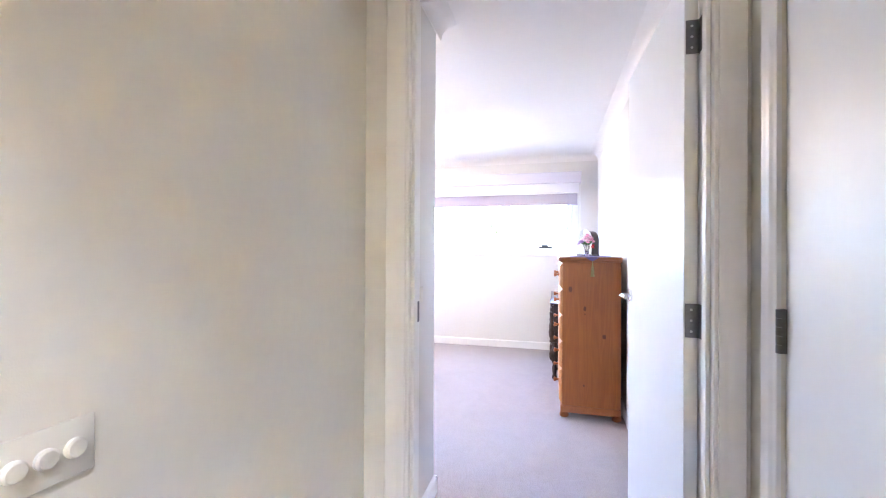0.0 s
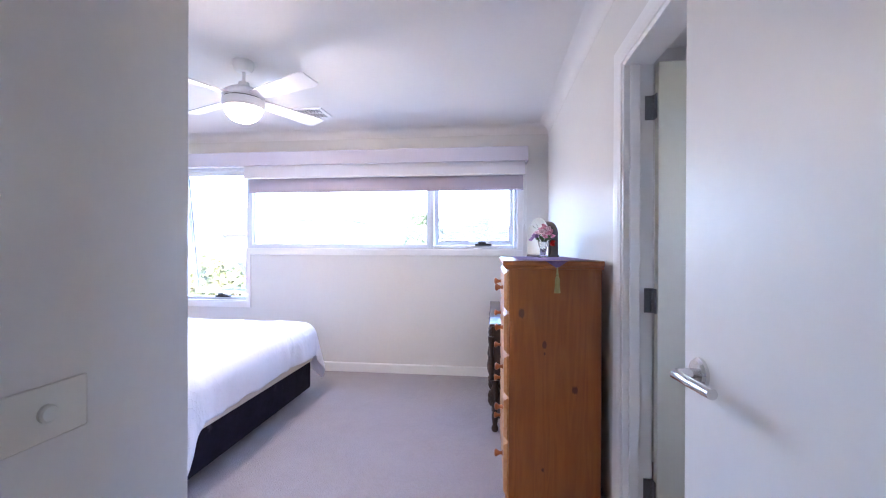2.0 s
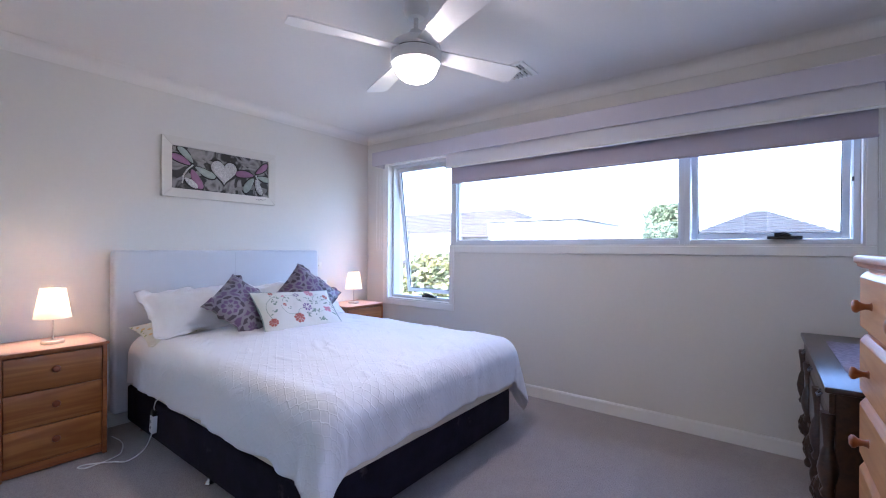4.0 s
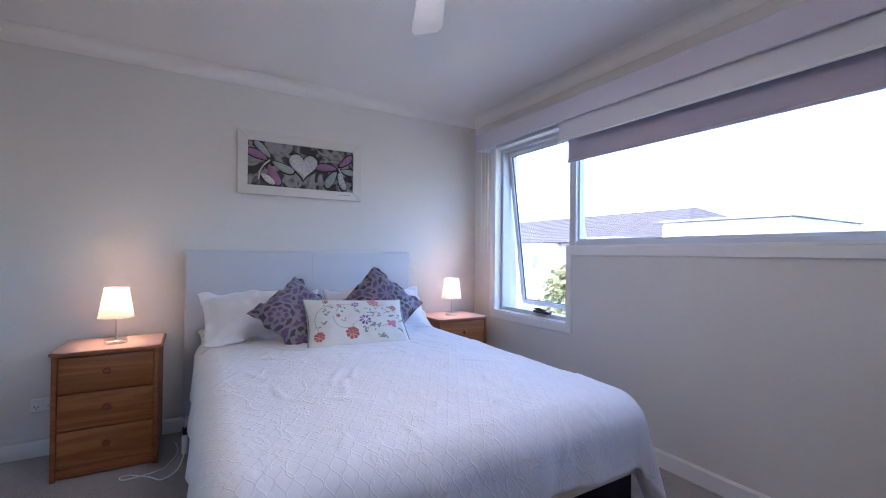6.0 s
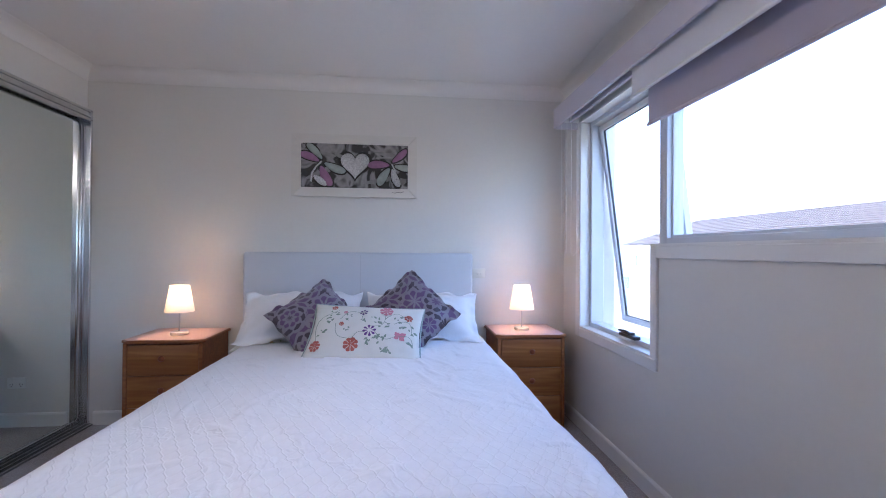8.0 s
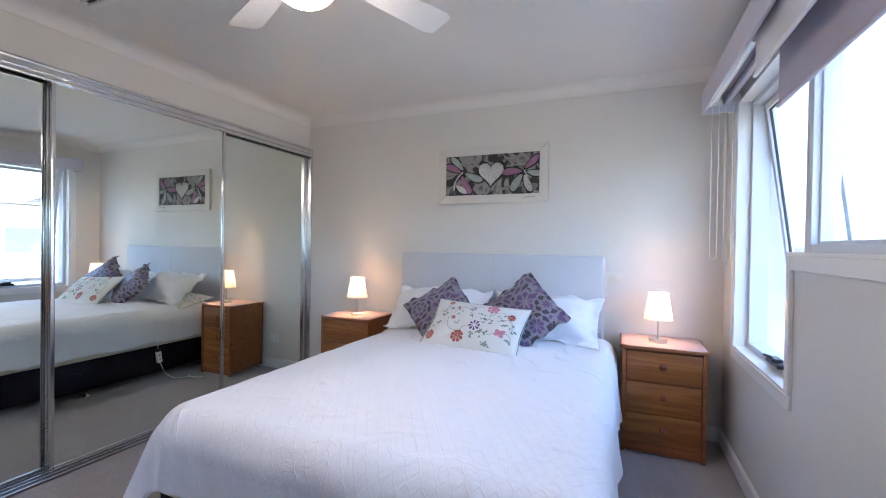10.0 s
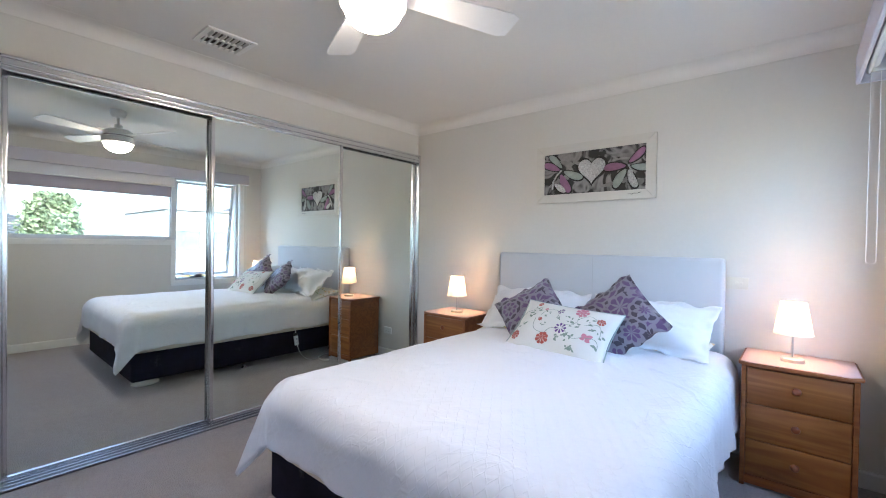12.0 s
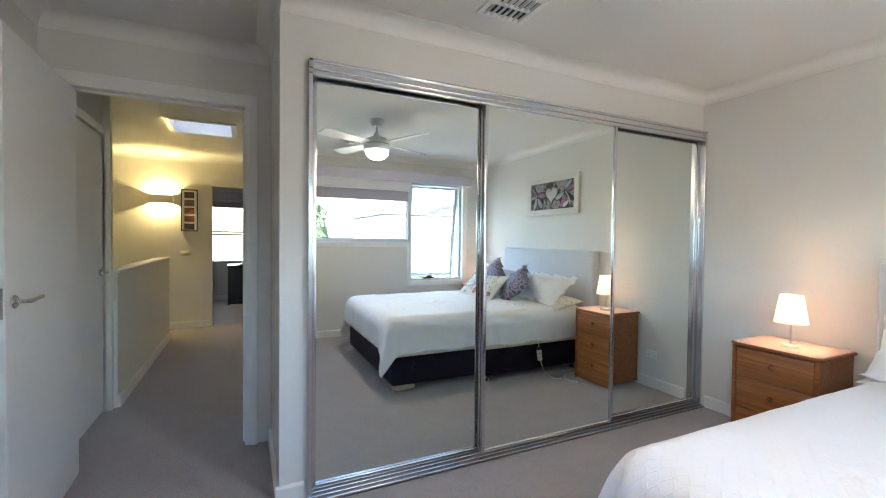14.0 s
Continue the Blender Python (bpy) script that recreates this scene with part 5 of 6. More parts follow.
bedside_lamp(pose(-2.335, 5.643, 0.6715), "small steel bedside lamp with a lit white shade")
bedside_lamp(pose(-2.305, 3.348, 0.6715), "small steel bedside lamp with a lit white shade")


# ---- picture over the bed ----
def canvas_material():
    """Charcoal ground with smoky silver swirls."""
    m = material("dark_canvas", (0.022, 0.022, 0.022), 0.5, vary=0.4, grain=14, blotch=6, bump=0.002, bump_scale=60)
    nt = m.node_tree
    b = nt.nodes["Principled BSDF"]
    base = b.inputs["Base Color"].links[0].from_socket
    tc = nt.nodes.new("ShaderNodeTexCoord")
    nz = nt.nodes.new("ShaderNodeTexNoise")
    nz.inputs["Scale"].default_value, nz.inputs["Detail"].default_value, nz.inputs["Distortion"].default_value = 6.5, 1.5, 1.6
    nt.links.new(tc.outputs["Object"], nz.inputs["Vector"])
    w = math_node(nt, "SINE", math_node(nt, "MULTIPLY", nz.outputs[0], 13.0))
    f2 = nt.nodes.new("ShaderNodeTexNoise")
    f2.inputs["Scale"].default_value, f2.inputs["Detail"].default_value = 60, 4
    nt.links.new(tc.outputs["Object"], f2.inputs["Vector"])
    mr = nt.nodes.new("ShaderNodeMapRange")
    mr.inputs["From Min"].default_value, mr.inputs["From Max"].default_value = -0.2, 1.35
    nt.links.new(math_node(nt, "ADD", w, math_node(nt, "MULTIPLY_ADD", f2.outputs[0], 0.5, -0.25)), mr.inputs["Value"])
    mx = nt.nodes.new("ShaderNodeMix")
    mx.data_type = "RGBA"
    nt.links.new(mr.outputs[0], mx.inputs["Factor"])
    nt.links.new(base, mx.inputs["A"])
    mx.inputs["B"].default_value = (0.36, 0.35, 0.335, 1)
    nt.links.new(mx.outputs["Result"], b.inputs["Base Color"])
    return m


PIC = thing("framed_picture", pose(XW, 4.44, 1.849, 0, 0, 0), "wide white-framed relief painting of a heart and flowers", "picture")
CANVAS = canvas_material()
PW, PH, FW = 0.454, 0.228, 0.066
part("canvas", boxes((0.004, 0.020, -PW + FW, PW - FW, -PH + FW, PH - FW)), CANVAS, PIC, "dark charcoal canvas")
WASH = material("whitewashed_frame", (0.68, 0.66, 0.61), 0.55, vary=0.06, grain=30, stretch=(1, 0.3, 1), bump=0.0006, bump_scale=90)
for s in (-1, 1):
    part("frame_rail", prism([(-PW + 0.003, s * PH), (PW - 0.003, s * PH), (PW - FW - 0.003, s * (PH - FW)), (-PW + FW + 0.003, s * (PH - FW))], 0.004, 0.032, "X"), WASH, PIC)
    part("frame_stile", prism([(s * PW, -PH), (s * PW, PH), (s * (PW - FW), PH - FW), (s * (PW - FW), -PH + FW)], 0.004, 0.0315, "X"), WASH, PIC)


def relief(name, outline, colour, parent, h=0.012, x=0.020):
    """A low rounded relief on the canvas from an outline in (y, z)."""
    bm = bmesh.new()
    cy = sum(p[0] for p in outline) / len(outline)
    cz = sum(p[1] for p in outline) / len(outline)
    prev = None
    for f, e in ((1.0, 0.0), (0.93, 0.6), (0.75, 0.9), (0.4, 1.0)):
        ring = [bm.verts.new((x + h * e, cy + (p[0] - cy) * f, cz + (p[1] - cz) * f)) for p in outline]
        if prev:
            for i in range(len(ring)):
                j = (i + 1) % len(ring)
                bm.faces.new((prev[i], prev[j], ring[j], ring[i]))
        prev = ring
    bm.faces.new(prev)
    bmesh.ops.recalc_face_normals(bm, faces=bm.faces[:])
    part(name, bm, colour, parent, smooth=60)


SILVER = material("silver_leaf_paint", (0.50, 0.50, 0.49), 0.5, vary=0.55, grain=90, bump=0.004, bump_scale=110)
MAUVE = material("mauve_paint", (0.27, 0.125, 0.225), 0.5, vary=0.3, grain=25, bump=0.001, bump_scale=150)
SAGE = material("grey_green_paint", (0.30, 0.345, 0.315), 0.5, vary=0.3, grain=25, bump=0.001, bump_scale=150)
SMOKE = material("smoky_grey_paint", (0.22, 0.215, 0.205), 0.55, vary=0.5, grain=20, bump=0.0015, bump_scale=120)
heart = []
for i in range(40):
    t = 2 * math.pi * i / 40
    heart.append((0.0068 * 16 * math.sin(t) ** 3 * 0.98, 0.0068 * (13 * math.cos(t) - 5 * math.cos(2 * t) - 2 * math.cos(3 * t) - math.cos(4 * t)) + 0.015))


def petal_outline(y, z, l, a, w):
    out = []
    for i in range(18):
        t = 2 * math.pi * i / 18
        u, v = l / 2 * (1 + math.cos(t)), w / 2 * math.sin(t) * (0.75 + 0.25 * math.cos(t + 0.6))
        out.append((y + u * math.cos(radians(a)) - v * math.sin(radians(a)), z + u * math.sin(radians(a)) + v * math.cos(radians(a))))
    return out


for y, z, l, a, w in ((-0.36, -0.10, 0.26, 25, 0.06), (0.05, -0.125, 0.26, 12, 0.05), (-0.15, 0.09, 0.16, -20, 0.05), (0.13, 0.11, 0.18, -8, 0.035), (0.26, -0.12, 0.12, 10, 0.06), (-0.33, 0.12, 0.2, -15, 0.035)):
    relief("swirl", petal_outline(y, z, l, a, w), SMOKE, PIC, 0.004)
INK = material("black_outline_paint", (0.012, 0.012, 0.012), 0.6, vary=0.3)
relief("heart_outline", [(p[0] * 1.16, (p[1] - 0.01) * 1.16 + 0.01) for p in heart], INK, PIC, 0.004)
relief("heart", heart, SILVER, PIC, 0.016)
for y, z, l, a, w, mm in ((-0.255, 0.03, 0.135, 158, 0.062, MAUVE), (-0.25, 0.0, 0.15, -62, 0.075, MAUVE), (-0.235, 0.045, 0.14, 135, 0.055, SAGE), (-0.225, 0.02, 0.15, -22, 0.065, SAGE),
                          (0.255, 0.015, 0.145, 182, 0.065, MAUVE), (0.27, 0.035, 0.13, 42, 0.055, MAUVE), (0.255, -0.005, 0.14, 238, 0.07, SAGE), (0.285, 0.01, 0.12, -8, 0.055, SAGE), (0.27, -0.01, 0.13, -68, 0.06, SILVER), (-0.30, -0.075, 0.11, -30, 0.06, SILVER)):
    relief("petal_outline", petal_outline(y - 0.008 * math.cos(radians(a)), z - 0.008 * math.sin(radians(a)), l * 1.15 + 0.016, a, w * 1.2 + 0.02), INK, PIC, 0.005)
    relief("petal", petal_outline(y, z, l * 1.15, a, w * 1.2), mm, PIC, 0.010)
for pts in ([(0.026, -0.24, 0.03), (0.027, -0.28, -0.01), (0.027, -0.31, -0.06), (0.026, -0.315, -0.12)], [(0.026, 0.27, 0.02), (0.027, 0.295, -0.03), (0.027, 0.305, -0.08), (0.026, 0.30, -0.13)]):
    part("stalk", tube(pts, 0.006, 6), SILVER, PIC)
part("signature", tube([(0.0335, 0.27, -0.192), (0.0335, 0.285, -0.186), (0.0335, 0.295, -0.195), (0.0335, 0.31, -0.187), (0.0335, 0.335, -0.190), (0.0335, 0.36, -0.182)], 0.0014, 5), BLACK, PIC, "dark scribbled signature")


# ---- pine chest of drawers ----
CH = thing("chest_of_drawers", pose(1.472, 4.247, 0) @ Matrix.Diagonal((1, 1, 1.025, 1)), "tall varnished pine chest of drawers with knots", "chest of drawers")
part("carcass", boxes((-0.205, 0.212, -0.425, 0.425, 0.085, 1.152), bevel=0.003), PINE_END_SHADED, CH)


def moulded_top(x0, x1, y0, y1, z0, z1):
    bm = bmesh.new()
    prof = [(0.016, z0), (0.008, z0 + 0.006), (0.008, z0 + 0.012), (0.0, z0 + 0.018), (0.0, z1 - 0.008), (0.003, z1 - 0.002), (0.010, z1)]
    rings = []
    for o, z in prof:
        rings.append([bm.verts.new(p) for p in ((x0 + o, y0 + o, z), (x1, y0 + o, z), (x1, y1 - o, z), (x0 + o, y1 - o, z))])
    for a, b in zip(rings, rings[1:]):
        for i in range(4):
            bm.faces.new((a[i], a[(i + 1) % 4], b[(i + 1) % 4], b[i]))
    bm.faces.new(rings[0])
    bm.faces.new(rings[-1])
    bmesh.ops.recalc_face_normals(bm, faces=bm.faces[:])
    return bm


part("top", moulded_top(-0.235, 0.215, -0.462, 0.462, 1.150, 1.190), PINE, CH, "moulded pine top")
bm = boxes((-0.218, 0.212, -0.440, 0.440, 0.040, 0.092), bevel=0.006, seg=2)
part("plinth", bm, PINE, CH)
for fx in (-0.19, 0.185):
    for fy in (-0.405, 0.405):
        part("foot", lathe([(0.024, 0.0), (0.034, 0.008), (0.036, 0.02), (0.030, 0.036), (0.022, 0.041)], 18, centre=(fx, fy, 0)), PINE, CH)
rowsz = ((0.957, 1.140), (0.762, 0.945), (0.566, 0.750), (0.362, 0.554), (0.105, 0.350))
for k, (z0, z1) in enumerate(rowsz):
    spans = ((-0.41, -0.006), (0.006, 0.41)) if k == 0 else ((-0.41, 0.41),)
    for y0, y1 in spans:
        bm = bmesh.new()
        rings = []
        for o, x in ((0.0, -0.205), (0.0, -0.212), (0.004, -0.216), (0.014, -0.226), (0.018, -0.228)):
            rings.append([bm.verts.new(p) for p in ((x, y0 + o, z0 + o), (x, y1 - o, z0 + o), (x, y1 - o, z1 - o), (x, y0 + o, z1 - o))])
        for a, b in zip(rings, rings[1:]):
            for i in range(4):
                bm.faces.new((a[i], a[(i + 1) % 4], b[(i + 1) % 4], b[i]))
        bm.faces.new(rings[-1])
        bmesh.ops.recalc_face_normals(bm, faces=bm.faces[:])
        d = part("drawer", bm, PINE_PALE, CH, "pine drawer with a bevelled edge", smooth=20)
        ys = ((y0 + y1) / 2,) if k == 0 else (-0.245, 0.245)
        for yk in ys:
            part("knob", lathe([(0.013, 0), (0.009, -0.006), (0.008, -0.014), (0.012, -0.024), (0.018, -0.031), (0.018, -0.037), (0.012, -0.042), (0.003, -0.043)], 20, axis="X"), PINE, d, "turned pine knob", at=pose(-0.227, yk, (z0 + z1) / 2), smooth=60)

# ---- things on the pine chest ----
CLOTH = material("violet_lace_cloth", (0.20, 0.13, 0.28), 0.8, vary=0.35, grain=120, bump=0.0008, bump_scale=300)
DL = thing("table_runner", pose(1.472, 4.247, 1.2215), "violet patterned table runner with a yellow tassel", "runner")
bm = bmesh.new()
vs = {}
for i in range(9):
    for j in range(33):
        y = -0.465 + j * 0.93 / 32
        x = -0.17 + i * 0.34 / 8
        vs[i, j] = bm.verts.new((x + 0.01, y, 0.0012 + 0.001 * math.sin(9 * x + 14 * y)))
for i in range(8):
    for j in range(32):
        bm.faces.new((vs[i, j], vs[i + 1, j], vs[i + 1, j + 1], vs[i, j + 1]))
part("cloth", bm, CLOTH, DL, smooth=180)
part("point", prism([(-0.045, -0.002), (0.055, -0.002), (0.006, -0.034)], -0.470, -0.4665, "Y"), CLOTH, DL, "hanging violet point")
TAS = material("straw_tassel", (0.34, 0.28, 0.10), 0.8, vary=0.25, grain=200)
tas = part("tassel", lathe([(0.003, -0.030), (0.004, -0.055), (0.007, -0.062), (0.005, -0.07), (0.010, -0.078), (0.012, -0.12), (0.014, -0.145)], 14, centre=(0.006, -0.478, 0)), TAS, DL, "straw yellow tassel")

VASE = thing("flower_vase", pose(1.472, 4.242, 1.224), "cut-glass vase of pink artificial flowers", "vase")
CRYSTAL = bpy.data.materials.new("cut_crystal")
CRYSTAL.use_nodes = True
_p = CRYSTAL.node_tree.nodes["Principled BSDF"]
_p.inputs["Transmission Weight"].default_value, _p.inputs["Roughness"].default_value, _p.inputs["IOR"].default_value = 1.0, 0.03, 1.5
part("vase", lathe([(0.026, 0.0), (0.028, 0.006), (0.018, 0.020), (0.020, 0.05), (0.030, 0.085), (0.032, 0.092), (0.028, 0.092), (0.016, 0.05), (0.010, 0.02), (0.003, 0.018)], 12), CRYSTAL, VASE, "faceted clear crystal", smooth=None)
PETALS = [material("pink_petal", (0.88, 0.47, 0.56), 0.6, vary=0.25, grain=30), material("pale_pink_petal", (0.90, 0.68, 0.72), 0.6, vary=0.2, grain=30), material("red_petal", (0.62, 0.03, 0.025), 0.55, vary=0.2, grain=30), material("lilac_petal", (0.42, 0.30, 0.52), 0.6, vary=0.2, grain=30)]
for _m in PETALS:
    _nt = _m.node_tree
    _tl, _mx = _nt.nodes.new("ShaderNodeBsdfTranslucent"), _nt.nodes.new("ShaderNodeMixShader")
    _pb = _nt.nodes["Principled BSDF"]
    _nt.links.new(_pb.inputs["Base Color"].links[0].from_socket, _tl.inputs[0])
    _mx.inputs[0].default_value = 0.5
    _nt.links.new(_pb.outputs[0], _mx.inputs[1])
    _nt.links.new(_tl.outputs[0], _mx.inputs[2])
    _nt.links.new(_mx.outputs[0], _nt.nodes["Material Output"].inputs[0])
rng = random.Random(3)


def blossom(x, y, z, r, mat):
    bm = bmesh.new()
    for ring, n, tilt, rr in ((0, 7, 25, 1.0), (1, 6, 50, 0.75), (2, 5, 75, 0.5)):
        for k in range(n):
            a = 2 * math.pi * (k + 0.5 * ring) / n + rng.uniform(-0.15, 0.15)
            m = Matrix.Rotation(a, 4, "Z") @ Matrix.Rotation(-radians(tilt), 4, "Y")
            g = [[None] * 4 for _ in range(4)]
            for i in range(4):
                for j in range(4):
                    u, v = i / 3, (j / 3 - 0.5)
                    w = math.sin(math.pi * (0.12 + 0.72 * u)) * 0.95
                    p = m @ Vector((u * r * rr, v * w * r * rr, 0.25 * r * u * u - 0.6 * v * v * r * rr))
                    g[i][j] = bm.verts.new(p)
            for i in range(3):
                for j in range(3):
                    bm.faces.new((g[i][j], g[i + 1][j], g[i + 1][j + 1], g[i][j + 1]))
    part("flower", bm, mat, VASE, at=pose(x, y, z, rng.uniform(-35, 35), rng.uniform(-35, 35), rng.uniform(0, 360)), smooth=180)


for x, y, z, r, k in ((0.0, 0.0, 0.165, 0.040, 0), (-0.045, 0.01, 0.14, 0.034, 1), (0.045, -0.01, 0.145, 0.036, 0), (-0.02, -0.04, 0.15, 0.034, 1), (0.02, 0.045, 0.155, 0.034, 1), (0.06, 0.03, 0.125, 0.030, 0), (-0.06, -0.03, 0.12, 0.030, 3), (0.0, -0.06, 0.12, 0.028, 0), (0.03, -0.05, 0.17, 0.028, 1), (-0.075, 0.03, 0.105, 0.026, 3), (0.005, 0.02, 0.195, 0.026, 0), (0.05, -0.075, 0.07, 0.022, 2), (0.06, -0.06, 0.085, 0.018, 2)):
    blossom(x * 0.78, y * 0.78, 0.085 + (z - 0.085) * 0.8 if k != 2 else z, r * 0.8, PETALS[k])
bm = bmesh.new()
for k in range(26):
    a, t = rng.uniform(0, 6.28), rng.uniform(0.5, 1.3)
    p0 = Vector((0.02 * math.cos(a), 0.02 * math.sin(a), 0.09))
    p1 = Vector((0.055 * math.cos(a), 0.055 * math.sin(a), 0.09 + 0.035 * t))
    d = (p1 - p0)
    s = Vector((-math.sin(a), math.cos(a), 0)) * 0.008
    bm.faces.new([bm.verts.new(q) for q in (p0, p0 + d * 0.5 + s, p1, p0 + d * 0.5 - s)])
part("foliage", bm, GREEN, VASE, "green leaves")
bm = bmesh.new()
for k in range(7):
    a = rng.uniform(0, 6.28)
    tube([(0, 0, 0.09), (0.04 * math.cos(a), 0.04 * math.sin(a), 0.16), (0.07 * math.cos(a), 0.07 * math.sin(a), 0.19 + rng.uniform(-0.03, 0.03))], 0.0006, 4, bm)
part("sprig", bm, GREEN, VASE)

DM = thing("dressing_mirror", pose(1.472, 4.532, 1.224, 0, 0, 33), "small arched dressing mirror with a dark wooden back", "mirror")


def arch(w, h, n=16):
    r = w / 2
    return [(-r, 0.0), (r, 0.0)] + [(r * math.cos(math.pi * i / n), h - r + r * math.sin(math.pi * i / n)) for i in range(n + 1)]


# Silvering a little darker and rougher than on the wardrobe doors.
part("glass", prism([(p[0], p[1] + 0.006) for p in arch(0.20, 0.238)], -0.006, -0.001, "X"), material("greyed_mirror_silvering", (0.72, 0.78, 0.755), 0.03, 1.0, vary=0.05), DM, "arched bevelled mirror glass", at=pose(0, 0, 0, 0, 2, 0), smooth=None)
part("back", prism([(p[0], p[1] + 0.004) for p in arch(0.185, 0.23)], 0.0, 0.016, "X"), MAHOG, DM, at=pose(0, 0, 0, 0, 2, 0))
part("stand", prism([(p[0], p[1]) for p in arch(0.17, 0.225)], 0.03, 0.09, "X"), MAHOG, DM, "dark wooden stand")
part("base_rail", boxes((-0.02, 0.10, -0.088, 0.088, 0.0, 0.014), bevel=0.004), MAHOG, DM)

# ---- carved sideboard beyond the chest ----
SB = thing("carved_sideboard", pose(1.19, 4.76, 0), "dark carved oak sideboard on bulbous turned legs", "sideboard")
L = 1.235
part("top", boxes((-0.018, 0.52, 0.0, L, 0.735, 0.757), bevel=0.006, seg=2), MAHOG, SB, "polished dark top")
part("body", boxes((0.012, 0.50, 0.02, L - 0.02, 0.36, 0.735), bevel=0.003), MAHOG, SB)
part("stretcher", boxes((0.03, 0.48, 0.04, L - 0.04, 0.085, 0.11), bevel=0.004), MAHOG, SB)
part("frieze", boxes((-0.004, 0.012, 0.02, L - 0.02, 0.66, 0.73), bevel=0.003), MAHOG, SB)
LEG = [(0.018, 0.0), (0.024, 0.012), (0.024, 0.03), (0.016, 0.045), (0.020, 0.07), (0.024, 0.10), (0.022, 0.12), (0.015, 0.14), (0.022, 0.165), (0.040, 0.20), (0.046, 0.235), (0.040, 0.275), (0.022, 0.305), (0.018, 0.32), (0.030, 0.335), (0.030, 0.36)]
for y in (0.035, 0.375, 0.86, 1.20):
    leg = part("leg", lathe(LEG, 20, centre=(0.022, y, 0)), MAHOG, SB, "bulbous turned leg", smooth=60)
    for k in range(12):
        a = 2 * math.pi * k / 12
        flute = [(0.022 + r * math.cos(a), y + r * math.sin(a), z) for r, z in ((0.034, 0.185), (0.045, 0.215), (0.046, 0.245), (0.036, 0.28))]
        part("carved_lobe", tube(flute, 0.006, 6), MAHOG, leg)
    part("pilaster", lathe([(0.020, 0.36), (0.024, 0.375), (0.016, 0.39), (0.026, 0.42), (0.032, 0.46), (0.022, 0.52), (0.014, 0.54), (0.018, 0.60), (0.024, 0.645), (0.024, 0.66)], 16, centre=(-0.004, y, 0)), MAHOG, SB, "turned split pilaster", smooth=60)
for y in (0.06, L - 0.06):
    part("leg", boxes((0.45, 0.50, y - 0.025, y + 0.025, 0.0, 0.36), bevel=0.003), MAHOG, SB)
for y0, y1 in ((0.06, 0.355), (0.395, 0.84), (0.88, 1.175)):
    d = part("door", boxes((0.0, 0.014, y0, y1, 0.375, 0.65), bevel=0.003), MAHOG, SB)
    part("panel", boxes((-0.006, 0.002, y0 + 0.04, y1 - 0.04, 0.41, 0.615), bevel=0.005), MAHOG, d)
    part("drop_handle", tube([(-0.01, (y0 + y1) / 2 - 0.03, 0.69), (-0.022, (y0 + y1) / 2 - 0.02, 0.675), (-0.022, (y0 + y1) / 2 + 0.02, 0.675), (-0.01, (y0 + y1) / 2 + 0.03, 0.69)], 0.004, 6), HINGE, d, "tarnished drop handle")
solid("lace_doily", boxes((1.26, 1.62, 5.0, 5.75, 0.7575, 0.760)), material("grey_violet_lace", (0.30, 0.26, 0.33), 0.8, vary=0.5, grain=55), "grey violet lace doily on the sideboard", "doily")

# ---- electric blanket control ----
EB = thing("blanket_control", pose(-1.83, 3.705, 0.155, 0, 8, 0), "white electric blanket control hanging beside the bed", "remote control")
part("case", boxes((-0.022, 0.022, -0.016, 0.012, 0.0, 0.105), bevel=0.006, seg=2), PLASTIC, EB)
part("cap", boxes((-0.020, 0.020, -0.014, 0.010, 0.104, 0.135), bevel=0.005, seg=2), BLACK, EB, "black plug end")
part("button", lathe([(0.010, -0.0155), (0.008, -0.019)], 14, axis="Y", centre=(0, 0, 0.07)), material("grey_plastic", (0.35, 0.36, 0.38), 0.4), EB)
part("button", lathe([(0.008, -0.0155), (0.006, -0.018)], 14, axis="Y", centre=(0, 0, 0.035)), material("grey_button", (0.35, 0.36, 0.38), 0.4), EB)
cord = [(-1.80, 3.733, 0.36), (-1.805, 3.708, 0.34), (-1.815, 3.703, 0.305), (-1.812, 3.705, 0.288)]
_inv = EB.matrix_basis.inverted()
part("upper_cord", tube([_inv @ Vector(p) for p in cord], 0.0035), PLASTIC, EB)
loop = [(-1.835, 3.703, 0.155), (-1.86, 3.67, 0.06), (-1.9, 3.6, 0.008), (-1.958, 3.55, 0.005), (-2.015, 3.485, 0.005), (-2.044, 3.434, 0.005), (-2.03, 3.406, 0.006), (-1.986, 3.427, 0.009), (-1.986, 3.492, 0.011), (-2.015, 3.564, 0.006), (-2.058, 3.614, 0.005), (-2.22, 3.66, 0.005), (-2.4, 3.64, 0.005)]
fine = []
for i in range(len(loop) - 1):
    for k in range(4):
        t = k / 4
        p = [Vector(loop[max(0, min(len(loop) - 1, i + q))]) for q in (-1, 0, 1, 2)]
        fine.append(0.5 * ((2 * p[1]) + (p[2] - p[0]) * t + (2 * p[0] - 5 * p[1] + 4 * p[2] - p[3]) * t * t + (3 * p[1] - p[0] - 3 * p[2] + p[3]) * t ** 3))
part("floor_cord", tube([_inv @ p for p in fine], 0.0035), PLASTIC, EB, "white cord looped on the carpet")

